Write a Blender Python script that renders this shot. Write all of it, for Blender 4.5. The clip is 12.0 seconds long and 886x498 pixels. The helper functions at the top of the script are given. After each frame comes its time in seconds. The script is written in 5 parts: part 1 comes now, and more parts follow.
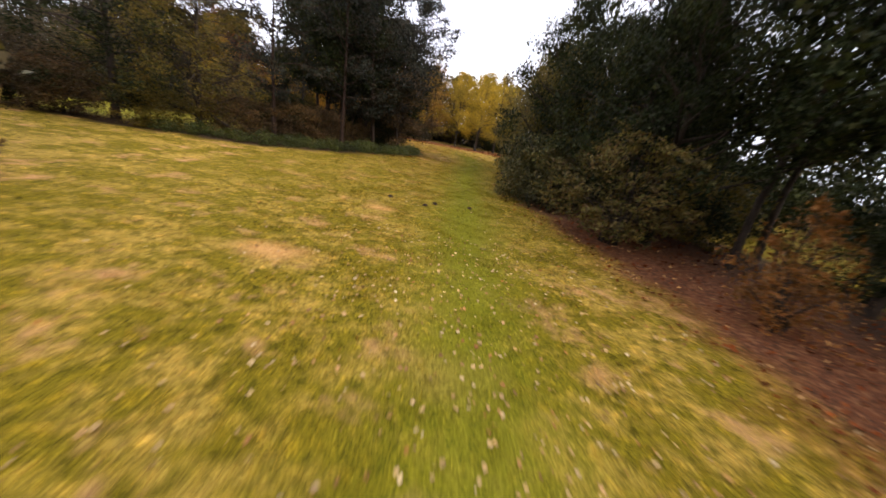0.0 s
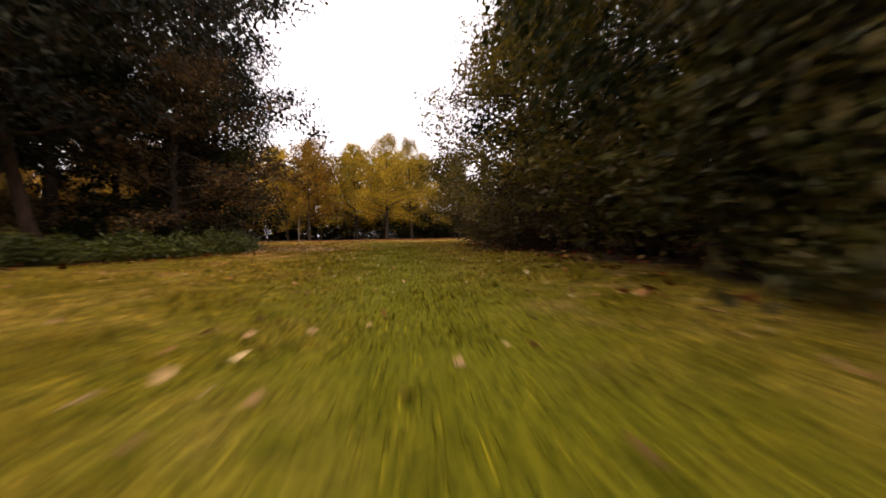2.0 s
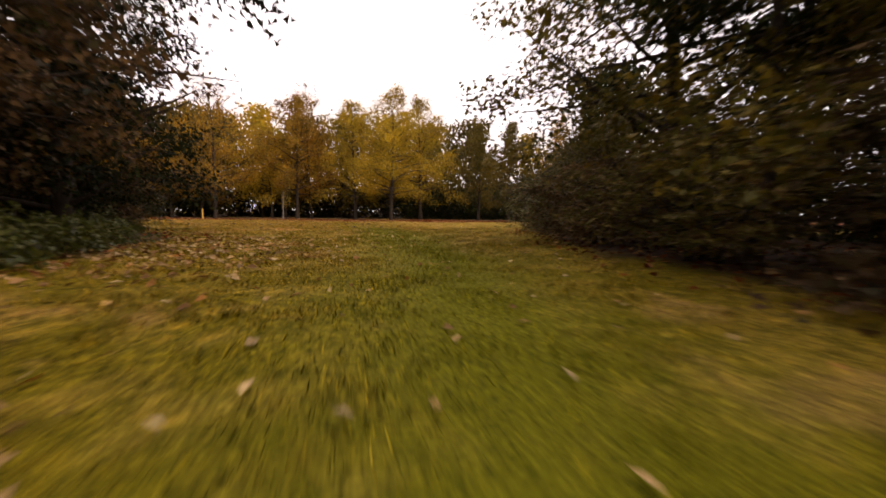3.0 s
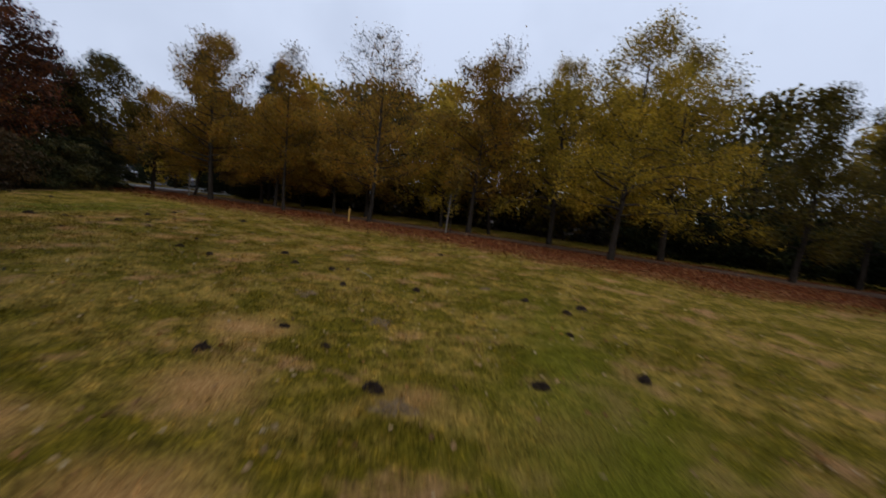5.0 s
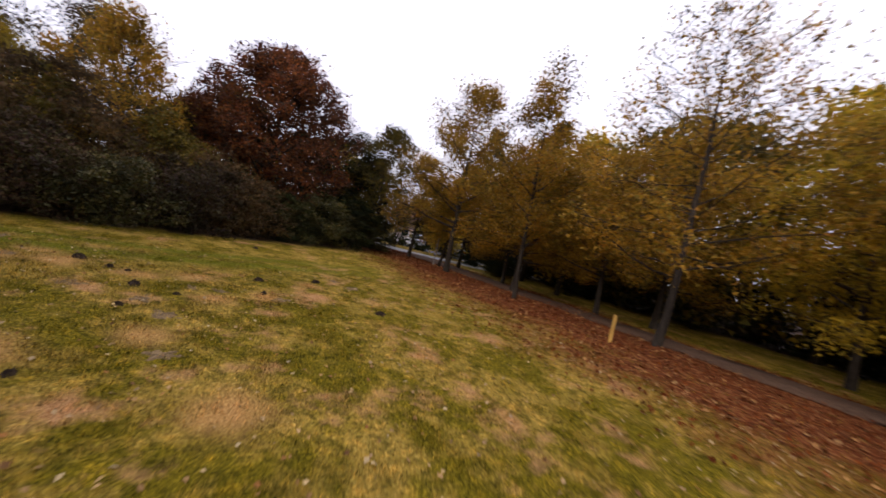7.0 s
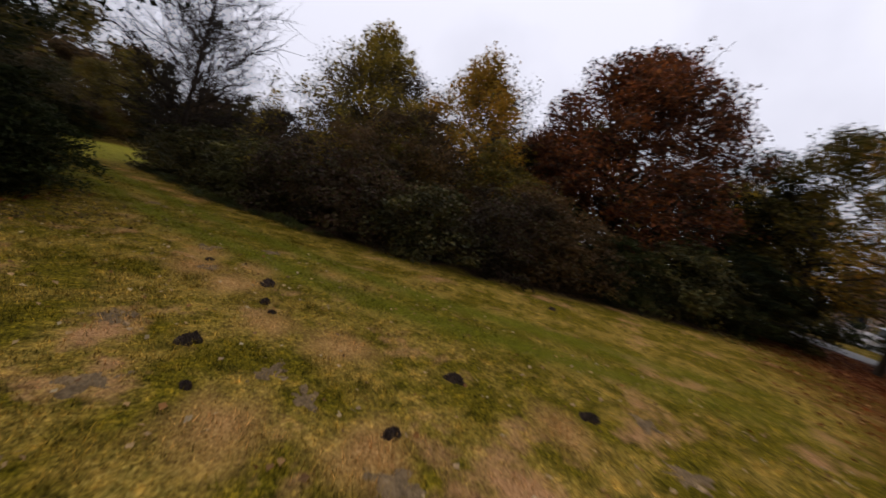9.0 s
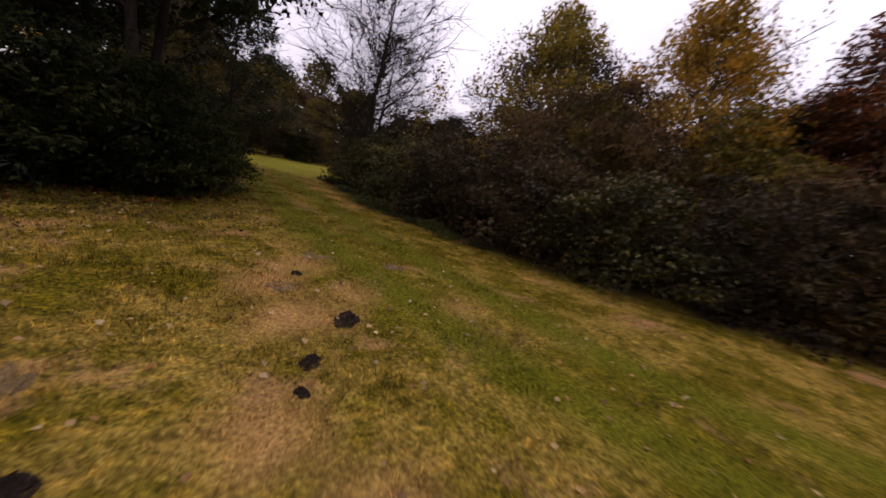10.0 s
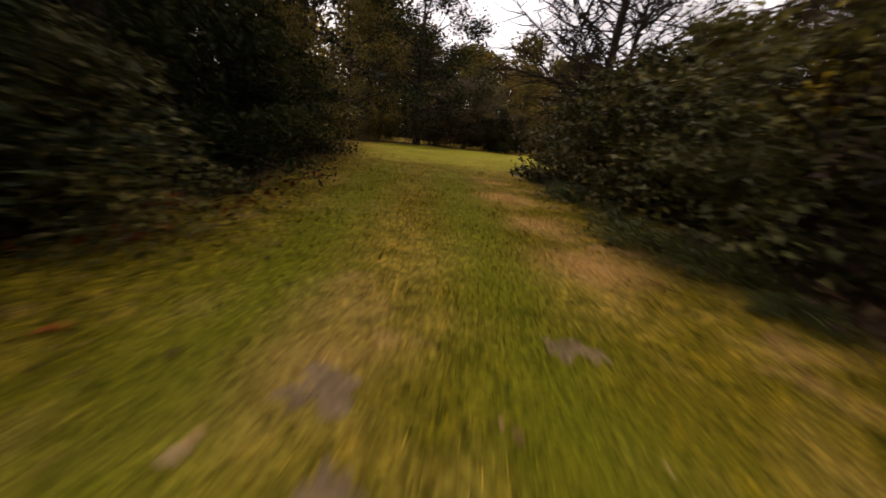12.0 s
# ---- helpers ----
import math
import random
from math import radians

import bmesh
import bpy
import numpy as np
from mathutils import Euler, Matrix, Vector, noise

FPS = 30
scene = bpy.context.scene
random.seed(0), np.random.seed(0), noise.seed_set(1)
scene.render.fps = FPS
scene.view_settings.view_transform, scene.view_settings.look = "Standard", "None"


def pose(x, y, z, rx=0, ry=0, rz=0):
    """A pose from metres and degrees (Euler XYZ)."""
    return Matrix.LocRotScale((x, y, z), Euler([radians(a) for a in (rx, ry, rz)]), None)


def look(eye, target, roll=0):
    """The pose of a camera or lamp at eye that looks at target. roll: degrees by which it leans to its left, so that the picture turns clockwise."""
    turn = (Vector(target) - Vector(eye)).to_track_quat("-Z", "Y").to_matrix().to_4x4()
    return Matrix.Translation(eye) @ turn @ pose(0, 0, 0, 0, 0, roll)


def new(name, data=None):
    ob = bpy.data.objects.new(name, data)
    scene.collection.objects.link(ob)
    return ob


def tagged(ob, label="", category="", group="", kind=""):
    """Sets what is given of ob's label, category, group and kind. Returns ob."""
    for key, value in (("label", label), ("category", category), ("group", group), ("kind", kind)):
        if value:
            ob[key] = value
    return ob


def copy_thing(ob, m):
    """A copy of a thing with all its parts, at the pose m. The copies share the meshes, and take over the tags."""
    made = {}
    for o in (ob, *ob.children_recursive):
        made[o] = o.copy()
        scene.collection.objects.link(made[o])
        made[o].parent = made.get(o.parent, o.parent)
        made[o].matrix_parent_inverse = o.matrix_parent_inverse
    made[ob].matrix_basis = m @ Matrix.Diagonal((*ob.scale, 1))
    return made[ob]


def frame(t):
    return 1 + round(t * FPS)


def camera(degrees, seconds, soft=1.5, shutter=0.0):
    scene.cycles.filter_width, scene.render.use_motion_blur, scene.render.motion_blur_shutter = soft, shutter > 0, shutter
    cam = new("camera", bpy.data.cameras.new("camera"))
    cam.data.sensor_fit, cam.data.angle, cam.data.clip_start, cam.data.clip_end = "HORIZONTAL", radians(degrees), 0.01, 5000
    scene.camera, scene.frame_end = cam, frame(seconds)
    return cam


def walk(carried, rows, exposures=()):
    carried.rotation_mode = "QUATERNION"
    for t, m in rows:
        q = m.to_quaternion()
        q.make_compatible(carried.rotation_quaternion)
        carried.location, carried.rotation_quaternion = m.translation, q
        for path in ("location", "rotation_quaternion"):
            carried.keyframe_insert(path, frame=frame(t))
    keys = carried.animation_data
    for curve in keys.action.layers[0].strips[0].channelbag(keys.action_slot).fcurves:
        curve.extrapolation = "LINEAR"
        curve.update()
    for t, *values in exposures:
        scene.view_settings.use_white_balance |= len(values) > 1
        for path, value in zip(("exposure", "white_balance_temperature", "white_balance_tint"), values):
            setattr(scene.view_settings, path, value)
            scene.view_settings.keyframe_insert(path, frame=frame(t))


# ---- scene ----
cam = camera(100, 12.0, soft=1.6, shutter=0.32)
PATH = [
    (0, (1.955, 0.034, 2.444), (2.032, 1.936, 1.833), 10.7),
    (0.5, (2.117, 4.522, 2.286), (2.189, 6.379, 1.548), 4.9),
    (1, (2.171, 9.090, 1.519), (2.452, 11.011, 1.039), 0.5),
    (1.5, (2.510, 13.776, 0.710), (2.994, 15.698, 0.439), -0.4),
    (2, (2.962, 18.261, 0.443), (3.420, 20.207, 0.366), -1.0),
    (2.5, (3.539, 22.525, 0.554), (3.993, 24.468, 0.421), 1.0),
    (3, (3.317, 25.401, 0.622), (3.767, 27.341, 0.434), 0.7),
    (3.2, (3.302, 26.782, 0.507), (3.732, 28.712, 0.209), 1.5),
    (4.8, (3.233, 36.593, 1.757), (2.806, 38.515, 1.409), 7.3),
    (5, (3.022, 37.693, 1.789), (2.500, 39.608, 1.542), 7.1),
    (5.5, (2.203, 40.506, 1.791), (1.308, 42.290, 1.655), 8.9),
    (6, (1.205, 42.952, 1.865), (0.093, 44.605, 1.688), 8.8),
    (6.5, (-0.122, 45.090, 1.901), (-1.485, 46.549, 1.784), 8.8),
    (7, (-1.669, 46.892, 1.914), (-3.378, 47.928, 1.851), 12.4),
    (7.2, (-2.313, 47.435, 1.897), (-4.105, 48.319, 1.821), 12.6),
    (8.8, (-6.768, 49.012, 1.812), (-8.678, 48.453, 1.617), 14.7),
    (9, (-7.347, 48.935, 1.800), (-9.180, 48.168, 1.573), 15.2),
    (9.5, (-8.683, 48.403, 1.666), (-10.254, 47.186, 1.450), 14.7),
    (10, (-9.831, 47.512, 1.441), (-11.109, 46.021, 1.062), 13.2),
    (10.5, (-10.812, 46.264, 1.210), (-11.760, 44.558, 0.771), 10.7),
    (11, (-11.601, 44.834, 1.145), (-12.189, 43.011, 0.571), 8.3),
    (11.5, (-12.281, 42.919, 1.075), (-12.690, 41.072, 0.425), 1.8),
    (12, (-13.043, 39.981, 0.858), (-13.335, 38.096, 0.257), 6.3),
]
EXPOSURES = [
    (0.0, 0.12, 7050, 24), (1.0, -0.08, 7850, 23), (2.0, -0.37, 8300, 29), (3.2, -0.43, 8800, 33), (4.8, -1.85, 6100, 16), (5.5, -1.38, 6500, 19), (6.0, -1.08, 6800, 25),
    (7.2, -0.9, 6950, 27), (8.8, -1.5, 7000, 22), (9.5, -1.36, 7050, 29), (10.0, -1.22, 7250, 36), (10.5, -0.93, 7700, 35), (11.0, -0.78, 8050, 40), (11.5, -0.64, 8250, 38), (12.0, -0.6, 8250, 26),
]
walk(cam, [(t, look(eye, target, roll)) for t, eye, target, roll in PATH], EXPOSURES)

# ---- light: overcast autumn sky, one soft weak sun ----
SUN_ELEVATION, SUN_AZIMUTH = 42.0, 158.0
world = bpy.data.worlds.new("overcast_sky")
scene.world = world
world.use_nodes = True
wt = world.node_tree
wt.nodes.clear()
w_out = wt.nodes.new("ShaderNodeOutputWorld")
w_bg = wt.nodes.new("ShaderNodeBackground")
w_sky = wt.nodes.new("ShaderNodeTexSky")
w_sky.sky_type = "NISHITA"
w_sky.sun_disc = False
w_sky.sun_elevation = radians(SUN_ELEVATION)
w_sky.sun_rotation = radians(SUN_AZIMUTH)
w_sky.dust_density = 2.0
w_co = wt.nodes.new("ShaderNodeTexCoord")
w_noise = wt.nodes.new("ShaderNodeTexNoise")
w_noise.inputs["Scale"].default_value = 2.2
w_noise.inputs["Detail"].default_value = 5.0
w_ramp = wt.nodes.new("ShaderNodeValToRGB")
w_ramp.color_ramp.elements[0].position, w_ramp.color_ramp.elements[0].color = 0.34, (0.80, 0.80, 0.80, 1)
w_ramp.color_ramp.elements[1].position, w_ramp.color_ramp.elements[1].color = 0.54, (0.97, 0.97, 0.97, 1)
w_mix = wt.nodes.new("ShaderNodeMix")
w_mix.data_type = "RGBA"
w_mix.inputs[7].default_value = (12.5, 14.2, 16.4, 1)
w_bg.inputs["Strength"].default_value = 0.1
wt.links.new(w_co.outputs["Generated"], w_noise.inputs["Vector"])
wt.links.new(w_noise.outputs["Fac"], w_ramp.inputs["Fac"])
wt.links.new(w_ramp.outputs["Color"], w_mix.inputs[0])
wt.links.new(w_sky.outputs["Color"], w_mix.inputs[6])
w_sep = wt.nodes.new("ShaderNodeSeparateXYZ")
w_lift = wt.nodes.new("ShaderNodeMapRange")
w_lift.inputs["From Min"].default_value, w_lift.inputs["From Max"].default_value = 0.0, 1.0
w_lift.inputs["To Min"].default_value, w_lift.inputs["To Max"].default_value = 1.6, 2.2
w_mul = wt.nodes.new("ShaderNodeVectorMath")
w_mul.operation = "SCALE"
wt.links.new(w_co.outputs["Generated"], w_sep.inputs[0])
wt.links.new(w_sep.outputs["Z"], w_lift.inputs["Value"])
wt.links.new(w_mix.outputs[2], w_mul.inputs[0])
wt.links.new(w_lift.outputs["Result"], w_mul.inputs["Scale"])
wt.links.new(w_mul.outputs[0], w_bg.inputs["Color"])
wt.links.new(w_bg.outputs["Background"], w_out.inputs["Surface"])
sun = new("sun", bpy.data.lights.new("sun", "SUN"))
sun.data.energy, sun.data.angle, sun.data.color = 1.6, radians(16), (1.0, 0.94, 0.84)
sun.matrix_world = look((0, 0, 60), Vector((0, 0, 60)) - Vector((
    math.sin(radians(SUN_AZIMUTH)) * math.cos(radians(SUN_ELEVATION)),
    math.cos(radians(SUN_AZIMUTH)) * math.cos(radians(SUN_ELEVATION)), math.sin(radians(SUN_ELEVATION)))))


# ---- materials ----
def material(name):
    m = bpy.data.materials.new(name)
    m.use_nodes = True
    nt = m.node_tree
    nt.nodes.clear()
    out = nt.nodes.new("ShaderNodeOutputMaterial")
    bsdf = nt.nodes.new("ShaderNodeBsdfPrincipled")
    nt.links.new(bsdf.outputs[0], out.inputs["Surface"])
    return m, nt, bsdf, out


def node(nt, kind, **values):
    n = nt.nodes.new(kind)
    for key, value in values.items():
        n.inputs[key.replace("_", " ")].default_value = value
    return n


def noise_tex(nt, vector, scale, detail=4.0, rough=0.55):
    n = node(nt, "ShaderNodeTexNoise", Scale=scale, Detail=detail, Roughness=rough)
    nt.links.new(vector, n.inputs["Vector"])
    return n.outputs["Fac"]


def ramp(nt, fac, stops):
    n = nt.nodes.new("ShaderNodeValToRGB")
    while len(n.color_ramp.elements) < len(stops):
        n.color_ramp.elements.new(0.5)
    for e, (p, c) in zip(n.color_ramp.elements, stops):
        e.position = p
        e.color = (*c, 1) if len(c) == 3 else c
    nt.links.new(fac, n.inputs["Fac"])
    return n.outputs["Color"]


def blend(nt, fac, a, b, kind="MIX"):
    n = nt.nodes.new("ShaderNodeMix")
    n.data_type, n.blend_type = "RGBA", kind
    for value, slot in ((fac, 0), (a, 6), (b, 7)):
        if isinstance(value, (int, float)):
            n.inputs[slot].default_value = value
        elif isinstance(value, tuple):
            n.inputs[slot].default_value = (*value, 1)
        else:
            nt.links.new(value, n.inputs[slot])
    return n.outputs[2]


def bump(nt, height, bsdf, strength, distance):
    n = node(nt, "ShaderNodeBump", Strength=strength, Distance=distance)
    nt.links.new(height, n.inputs["Height"])
    nt.links.new(n.outputs["Normal"], bsdf.inputs["Normal"])


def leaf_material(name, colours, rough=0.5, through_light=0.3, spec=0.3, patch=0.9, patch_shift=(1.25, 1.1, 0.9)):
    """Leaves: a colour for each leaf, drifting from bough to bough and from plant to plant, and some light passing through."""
    m, nt, bsdf, out = material(name)
    geo = nt.nodes.new("ShaderNodeNewGeometry")
    info = nt.nodes.new("ShaderNodeObjectInfo")
    k = len(colours)
    col = ramp(nt, geo.outputs["Random Per Island"], [((i + 0.5) / k, c) for i, c in enumerate(colours)])
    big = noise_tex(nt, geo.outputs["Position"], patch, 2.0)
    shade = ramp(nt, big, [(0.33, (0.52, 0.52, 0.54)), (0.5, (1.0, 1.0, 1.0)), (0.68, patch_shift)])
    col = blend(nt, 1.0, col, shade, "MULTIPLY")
    hue = node(nt, "ShaderNodeHueSaturation")
    spread = node(nt, "ShaderNodeMapRange")
    spread.inputs["To Min"].default_value, spread.inputs["To Max"].default_value = 0.82, 1.18
    nt.links.new(info.outputs["Random"], spread.inputs["Value"])
    nt.links.new(spread.outputs["Result"], hue.inputs["Value"])
    nt.links.new(col, hue.inputs["Color"])
    nt.links.new(hue.outputs["Color"], bsdf.inputs["Base Color"])
    bsdf.inputs["Roughness"].default_value = rough
    bsdf.inputs["Specular IOR Level"].default_value = spec
    trans = nt.nodes.new("ShaderNodeBsdfTranslucent")
    nt.links.new(hue.outputs["Color"], trans.inputs["Color"])
    both = nt.nodes.new("ShaderNodeMixShader")
    both.inputs[0].default_value = through_light
    nt.links.new(bsdf.outputs[0], both.inputs[1])
    nt.links.new(trans.outputs[0], both.inputs[2])
    nt.links.new(both.outputs[0], out.inputs["Surface"])
    return m


def plain_material(name, a, b, scale, rough=0.85, bump_distance=0.01, stretch=(1, 1, 1), metal=0.0):
    """A mottled matt surface of two colours with relief; stretch draws the grain out."""
    m, nt, bsdf, _ = material(name)
    co = nt.nodes.new("ShaderNodeTexCoord")
    mp = nt.nodes.new("ShaderNodeMapping")
    mp.inputs["Scale"].default_value = stretch
    nt.links.new(co.outputs["Object"], mp.inputs["Vector"])
    fine = noise_tex(nt, mp.outputs["Vector"], scale, 6.0, 0.65)
    wide = noise_tex(nt, mp.outputs["Vector"], scale * 0.13, 3.0)
    col = ramp(nt, fine, [(0.3, a), (0.7, b)])
    col = blend(nt, 1.0, col, ramp(nt, wide, [(0.35, (0.7, 0.7, 0.7)), (0.65, (1.15, 1.12, 1.08))]), "MULTIPLY")
    nt.links.new(col, bsdf.inputs["Base Color"])
    bsdf.inputs["Roughness"].default_value = rough
    bsdf.inputs["Metallic"].default_value = metal
    bsdf.inputs["Specular IOR Level"].default_value = 0.5 if metal or rough < 0.7 else 0.12
    if bump_distance:
        bump(nt, fine, bsdf, 0.9, bump_distance)
    return m


LUSH = [(0.30, (0.026, 0.032, 0.003)), (0.5, (0.112, 0.113, 0.006)), (0.75, (0.26, 0.235, 0.016))]


def turf_colour(nt, position, straw_light_share):
    """Autumn turf: green and straw patches a metre or two wide, browner flecks, fine blades."""
    wide = noise_tex(nt, position, 0.65, 3.0)
    mid = noise_tex(nt, position, 2.3, 4.0, 0.6)
    small = noise_tex(nt, position, 5.5, 3.0, 0.6)
    fine = noise_tex(nt, position, 38.0, 3.0, 0.7)
    green = ramp(nt, fine, [(0.30, (0.027, 0.026, 0.003)), (0.5, (0.124, 0.091, 0.006)), (0.70, (0.30, 0.218, 0.016))])
    straw = ramp(nt, fine, [(0.30, (0.12, 0.072, 0.016)), (0.5, (0.305, 0.190, 0.033)), (0.72, (0.55, 0.375, 0.092))])
    add = node(nt, "ShaderNodeMath")
    add.operation = "ADD"
    nt.links.new(wide, add.inputs[0])
    nt.links.new(mid, add.inputs[1])
    half = node(nt, "ShaderNodeMath")
    half.operation = "MULTIPLY"
    half.inputs[1].default_value = 0.5
    nt.links.new(add.outputs[0], half.inputs[0])
    patch = ramp(nt, half.outputs[0], [(0.46, (0, 0, 0)), (0.575, (0.9, 0.9, 0.9))])
    patch = blend(nt, 1.0, patch, straw_light_share, "MULTIPLY")
    col = blend(nt, patch, green, straw)
    tuft = ramp(nt, small, [(0.30, (0.42, 0.46, 0.36)), (0.45, (0.9, 0.92, 0.88)), (0.57, (1.0, 1.0, 1.0)), (0.68, (1.5, 1.36, 1.28))])
    col = blend(nt, 1.0, col, tuft, "MULTIPLY")
    blade = noise_tex(nt, position, 17.0, 2.0, 0.6)
    col = blend(nt, 1.0, col, ramp(nt, blade, [(0.32, (0.58, 0.62, 0.55)), (0.5, (1.0, 1.0, 1.0)), (0.68, (1.36, 1.30, 1.2))]), "MULTIPLY")
    bare = noise_tex(nt, position, 0.85, 5.0, 0.65)
    worn = ramp(nt, bare, [(0.555, (0, 0, 0)), (0.68, (0.85, 0.85, 0.85))])
    worn = blend(nt, 1.0, worn, straw_light_share, "MULTIPLY")
    earth = ramp(nt, fine, [(0.3, (0.24, 0.110, 0.045)), (0.7, (0.66, 0.345, 0.15))])
    col = blend(nt, worn, col, earth)
    dead = nt.nodes.new("ShaderNodeAttribute")
    dead.attribute_name = "dry"
    thatch = ramp(nt, fine, [(0.3, (0.21, 0.100, 0.030)), (0.5, (0.42, 0.220, 0.070)), (0.72, (0.64, 0.375, 0.14))])
    return blend(nt, dead.outputs["Fac"], col, thatch), fine, small


def ground_material():
    m, nt, bsdf, _ = material("meadow_ground")
    geo = nt.nodes.new("ShaderNodeNewGeometry")
    pos = geo.outputs["Position"]
    mask = nt.nodes.new("ShaderNodeAttribute")
    mask.attribute_name = "cover"
    turf, fine, small = turf_colour(nt, pos, mask.outputs["Alpha"])
    sep = nt.nodes.new("ShaderNodeSeparateColor")
    nt.links.new(mask.outputs["Color"], sep.inputs["Color"])
    # lush mown lane
    lush = ramp(nt, fine, LUSH)
    col = blend(nt, sep.outputs["Blue"], turf, lush)
    # yellow-green lawn beyond the narrow lane, brightened to stand in for open light
    lit_lawn = nt.nodes.new("ShaderNodeAttribute")
    lit_lawn.attribute_name = "lit_lawn"
    col = blend(nt, lit_lawn.outputs["Fac"], col, ramp(nt, fine, [(0.3, (0.10, 0.098, 0.010)), (0.5, (0.26, 0.235, 0.022)), (0.72, (0.43, 0.37, 0.045))]))
    # bare dark woodland soil with needles and crumbs
    soil = ramp(nt, noise_tex(nt, pos, 24.0, 5.0, 0.7), [(0.3, (0.020, 0.012, 0.008)), (0.55, (0.060, 0.036, 0.022)), (0.75, (0.13, 0.075, 0.045))])
    col = blend(nt, sep.outputs["Green"], col, soil)
    # rust-brown leaf litter
    vor = node(nt, "ShaderNodeTexVoronoi", Scale=15.0)
    nt.links.new(pos, vor.inputs["Vector"])
    vsep = nt.nodes.new("ShaderNodeSeparateColor")
    nt.links.new(vor.outputs["Color"], vsep.inputs["Color"])
    litter = ramp(nt, vsep.outputs["Red"], [(0.0, (0.048, 0.013, 0.005)), (0.35, (0.12, 0.031, 0.009)), (0.7, (0.175, 0.051, 0.014)), (1.0, (0.29, 0.12, 0.045))])
    col = blend(nt, sep.outputs["Red"], col, litter)
    nt.links.new(col, bsdf.inputs["Base Color"])
    bsdf.inputs["Roughness"].default_value = 0.9
    bsdf.inputs["Specular IOR Level"].default_value = 0.05
    both = blend(nt, 0.4, fine, small)
    bump(nt, both, bsdf, 0.9, 0.05)
    return m


def blade_material():
    m, nt, bsdf, out = material("grass_blade")
    geo = nt.nodes.new("ShaderNodeNewGeometry")
    mask = nt.nodes.new("ShaderNodeAttribute")
    mask.attribute_name = "cover"
    turf, fine, _ = turf_colour(nt, geo.outputs["Position"], mask.outputs["Alpha"])
    sep = nt.nodes.new("ShaderNodeSeparateColor")
    nt.links.new(mask.outputs["Color"], sep.inputs["Color"])
    turf = blend(nt, sep.outputs["Blue"], turf, ramp(nt, fine, LUSH))
    rnd = ramp(nt, geo.outputs["Random Per Island"], [(0.0, (0.40, 0.46, 0.36)), (0.45, (0.95, 0.95, 0.9)), (0.8, (1.4, 1.3, 1.15)), (1.0, (2.2, 1.9, 1.7))])
    col = blend(nt, 1.0, turf, rnd, "MULTIPLY")
    nt.links.new(col, bsdf.inputs["Base Color"])
    bsdf.inputs["Roughness"].default_value = 0.7
    bsdf.inputs["Specular IOR Level"].default_value = 0.06
    return m


GROUND = ground_material()
BLADE = blade_material()
BARK_DARK = plain_material("dark_bark", (0.018, 0.013, 0.010), (0.060, 0.045, 0.034), 14.0, 0.9, 0.02, (1, 1, 0.25))
BARK_GREY = plain_material("grey_bark", (0.022, 0.017, 0.012), (0.068, 0.054, 0.040), 16.0, 0.9, 0.015, (1, 1, 0.3))
BARK_RUST = plain_material("reddish_pine_bark", (0.018, 0.011, 0.008), (0.058, 0.035, 0.024), 12.0, 0.9, 0.02, (1, 1, 0.25))
DEAD_WOOD = plain_material("bleached_dead_wood", (0.26, 0.21, 0.15), (0.52, 0.45, 0.34), 20.0, 0.8, 0.006, (1, 1, 0.2))
SOIL = plain_material("molehill_soil", (0.020, 0.013, 0.009), (0.075, 0.050, 0.035), 34.0, 0.95, 0.03)
ASPHALT = plain_material("old_asphalt", (0.060, 0.034, 0.020), (0.135, 0.080, 0.050), 60.0, 0.85, 0.004)
PALE_ROAD = plain_material("pale_worn_asphalt", (0.22, 0.22, 0.22), (0.36, 0.36, 0.36), 40.0, 0.8, 0.004)
POST_YELLOW = plain_material("ochre_yellow_painted_wood", (0.50, 0.27, 0.05), (0.75, 0.45, 0.10), 18.0, 0.6, 0.003, (1, 1, 0.2))
STAKE_WOOD = plain_material("weathered_grey_wood", (0.16, 0.14, 0.11), (0.32, 0.29, 0.24), 22.0, 0.8, 0.004, (1, 1, 0.2))
STRAP = plain_material("black_rubber_strap", (0.012, 0.012, 0.012), (0.03, 0.03, 0.03), 30.0, 0.6, 0.0)

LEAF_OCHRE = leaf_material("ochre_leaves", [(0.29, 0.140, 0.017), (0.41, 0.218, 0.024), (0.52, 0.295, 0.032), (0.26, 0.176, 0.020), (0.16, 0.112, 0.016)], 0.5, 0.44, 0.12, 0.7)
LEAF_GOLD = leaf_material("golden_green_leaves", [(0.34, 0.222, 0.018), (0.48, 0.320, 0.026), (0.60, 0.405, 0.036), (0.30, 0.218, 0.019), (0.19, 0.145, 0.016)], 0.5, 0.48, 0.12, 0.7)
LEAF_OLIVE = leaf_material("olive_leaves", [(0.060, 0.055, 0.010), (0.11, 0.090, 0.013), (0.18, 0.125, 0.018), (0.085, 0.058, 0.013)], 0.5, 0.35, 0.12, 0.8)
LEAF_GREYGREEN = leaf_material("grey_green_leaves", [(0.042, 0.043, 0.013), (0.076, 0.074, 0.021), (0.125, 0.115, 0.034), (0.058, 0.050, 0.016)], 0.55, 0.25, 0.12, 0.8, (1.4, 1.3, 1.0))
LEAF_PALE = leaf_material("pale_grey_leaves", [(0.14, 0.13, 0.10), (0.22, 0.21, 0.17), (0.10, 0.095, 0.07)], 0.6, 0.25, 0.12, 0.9)
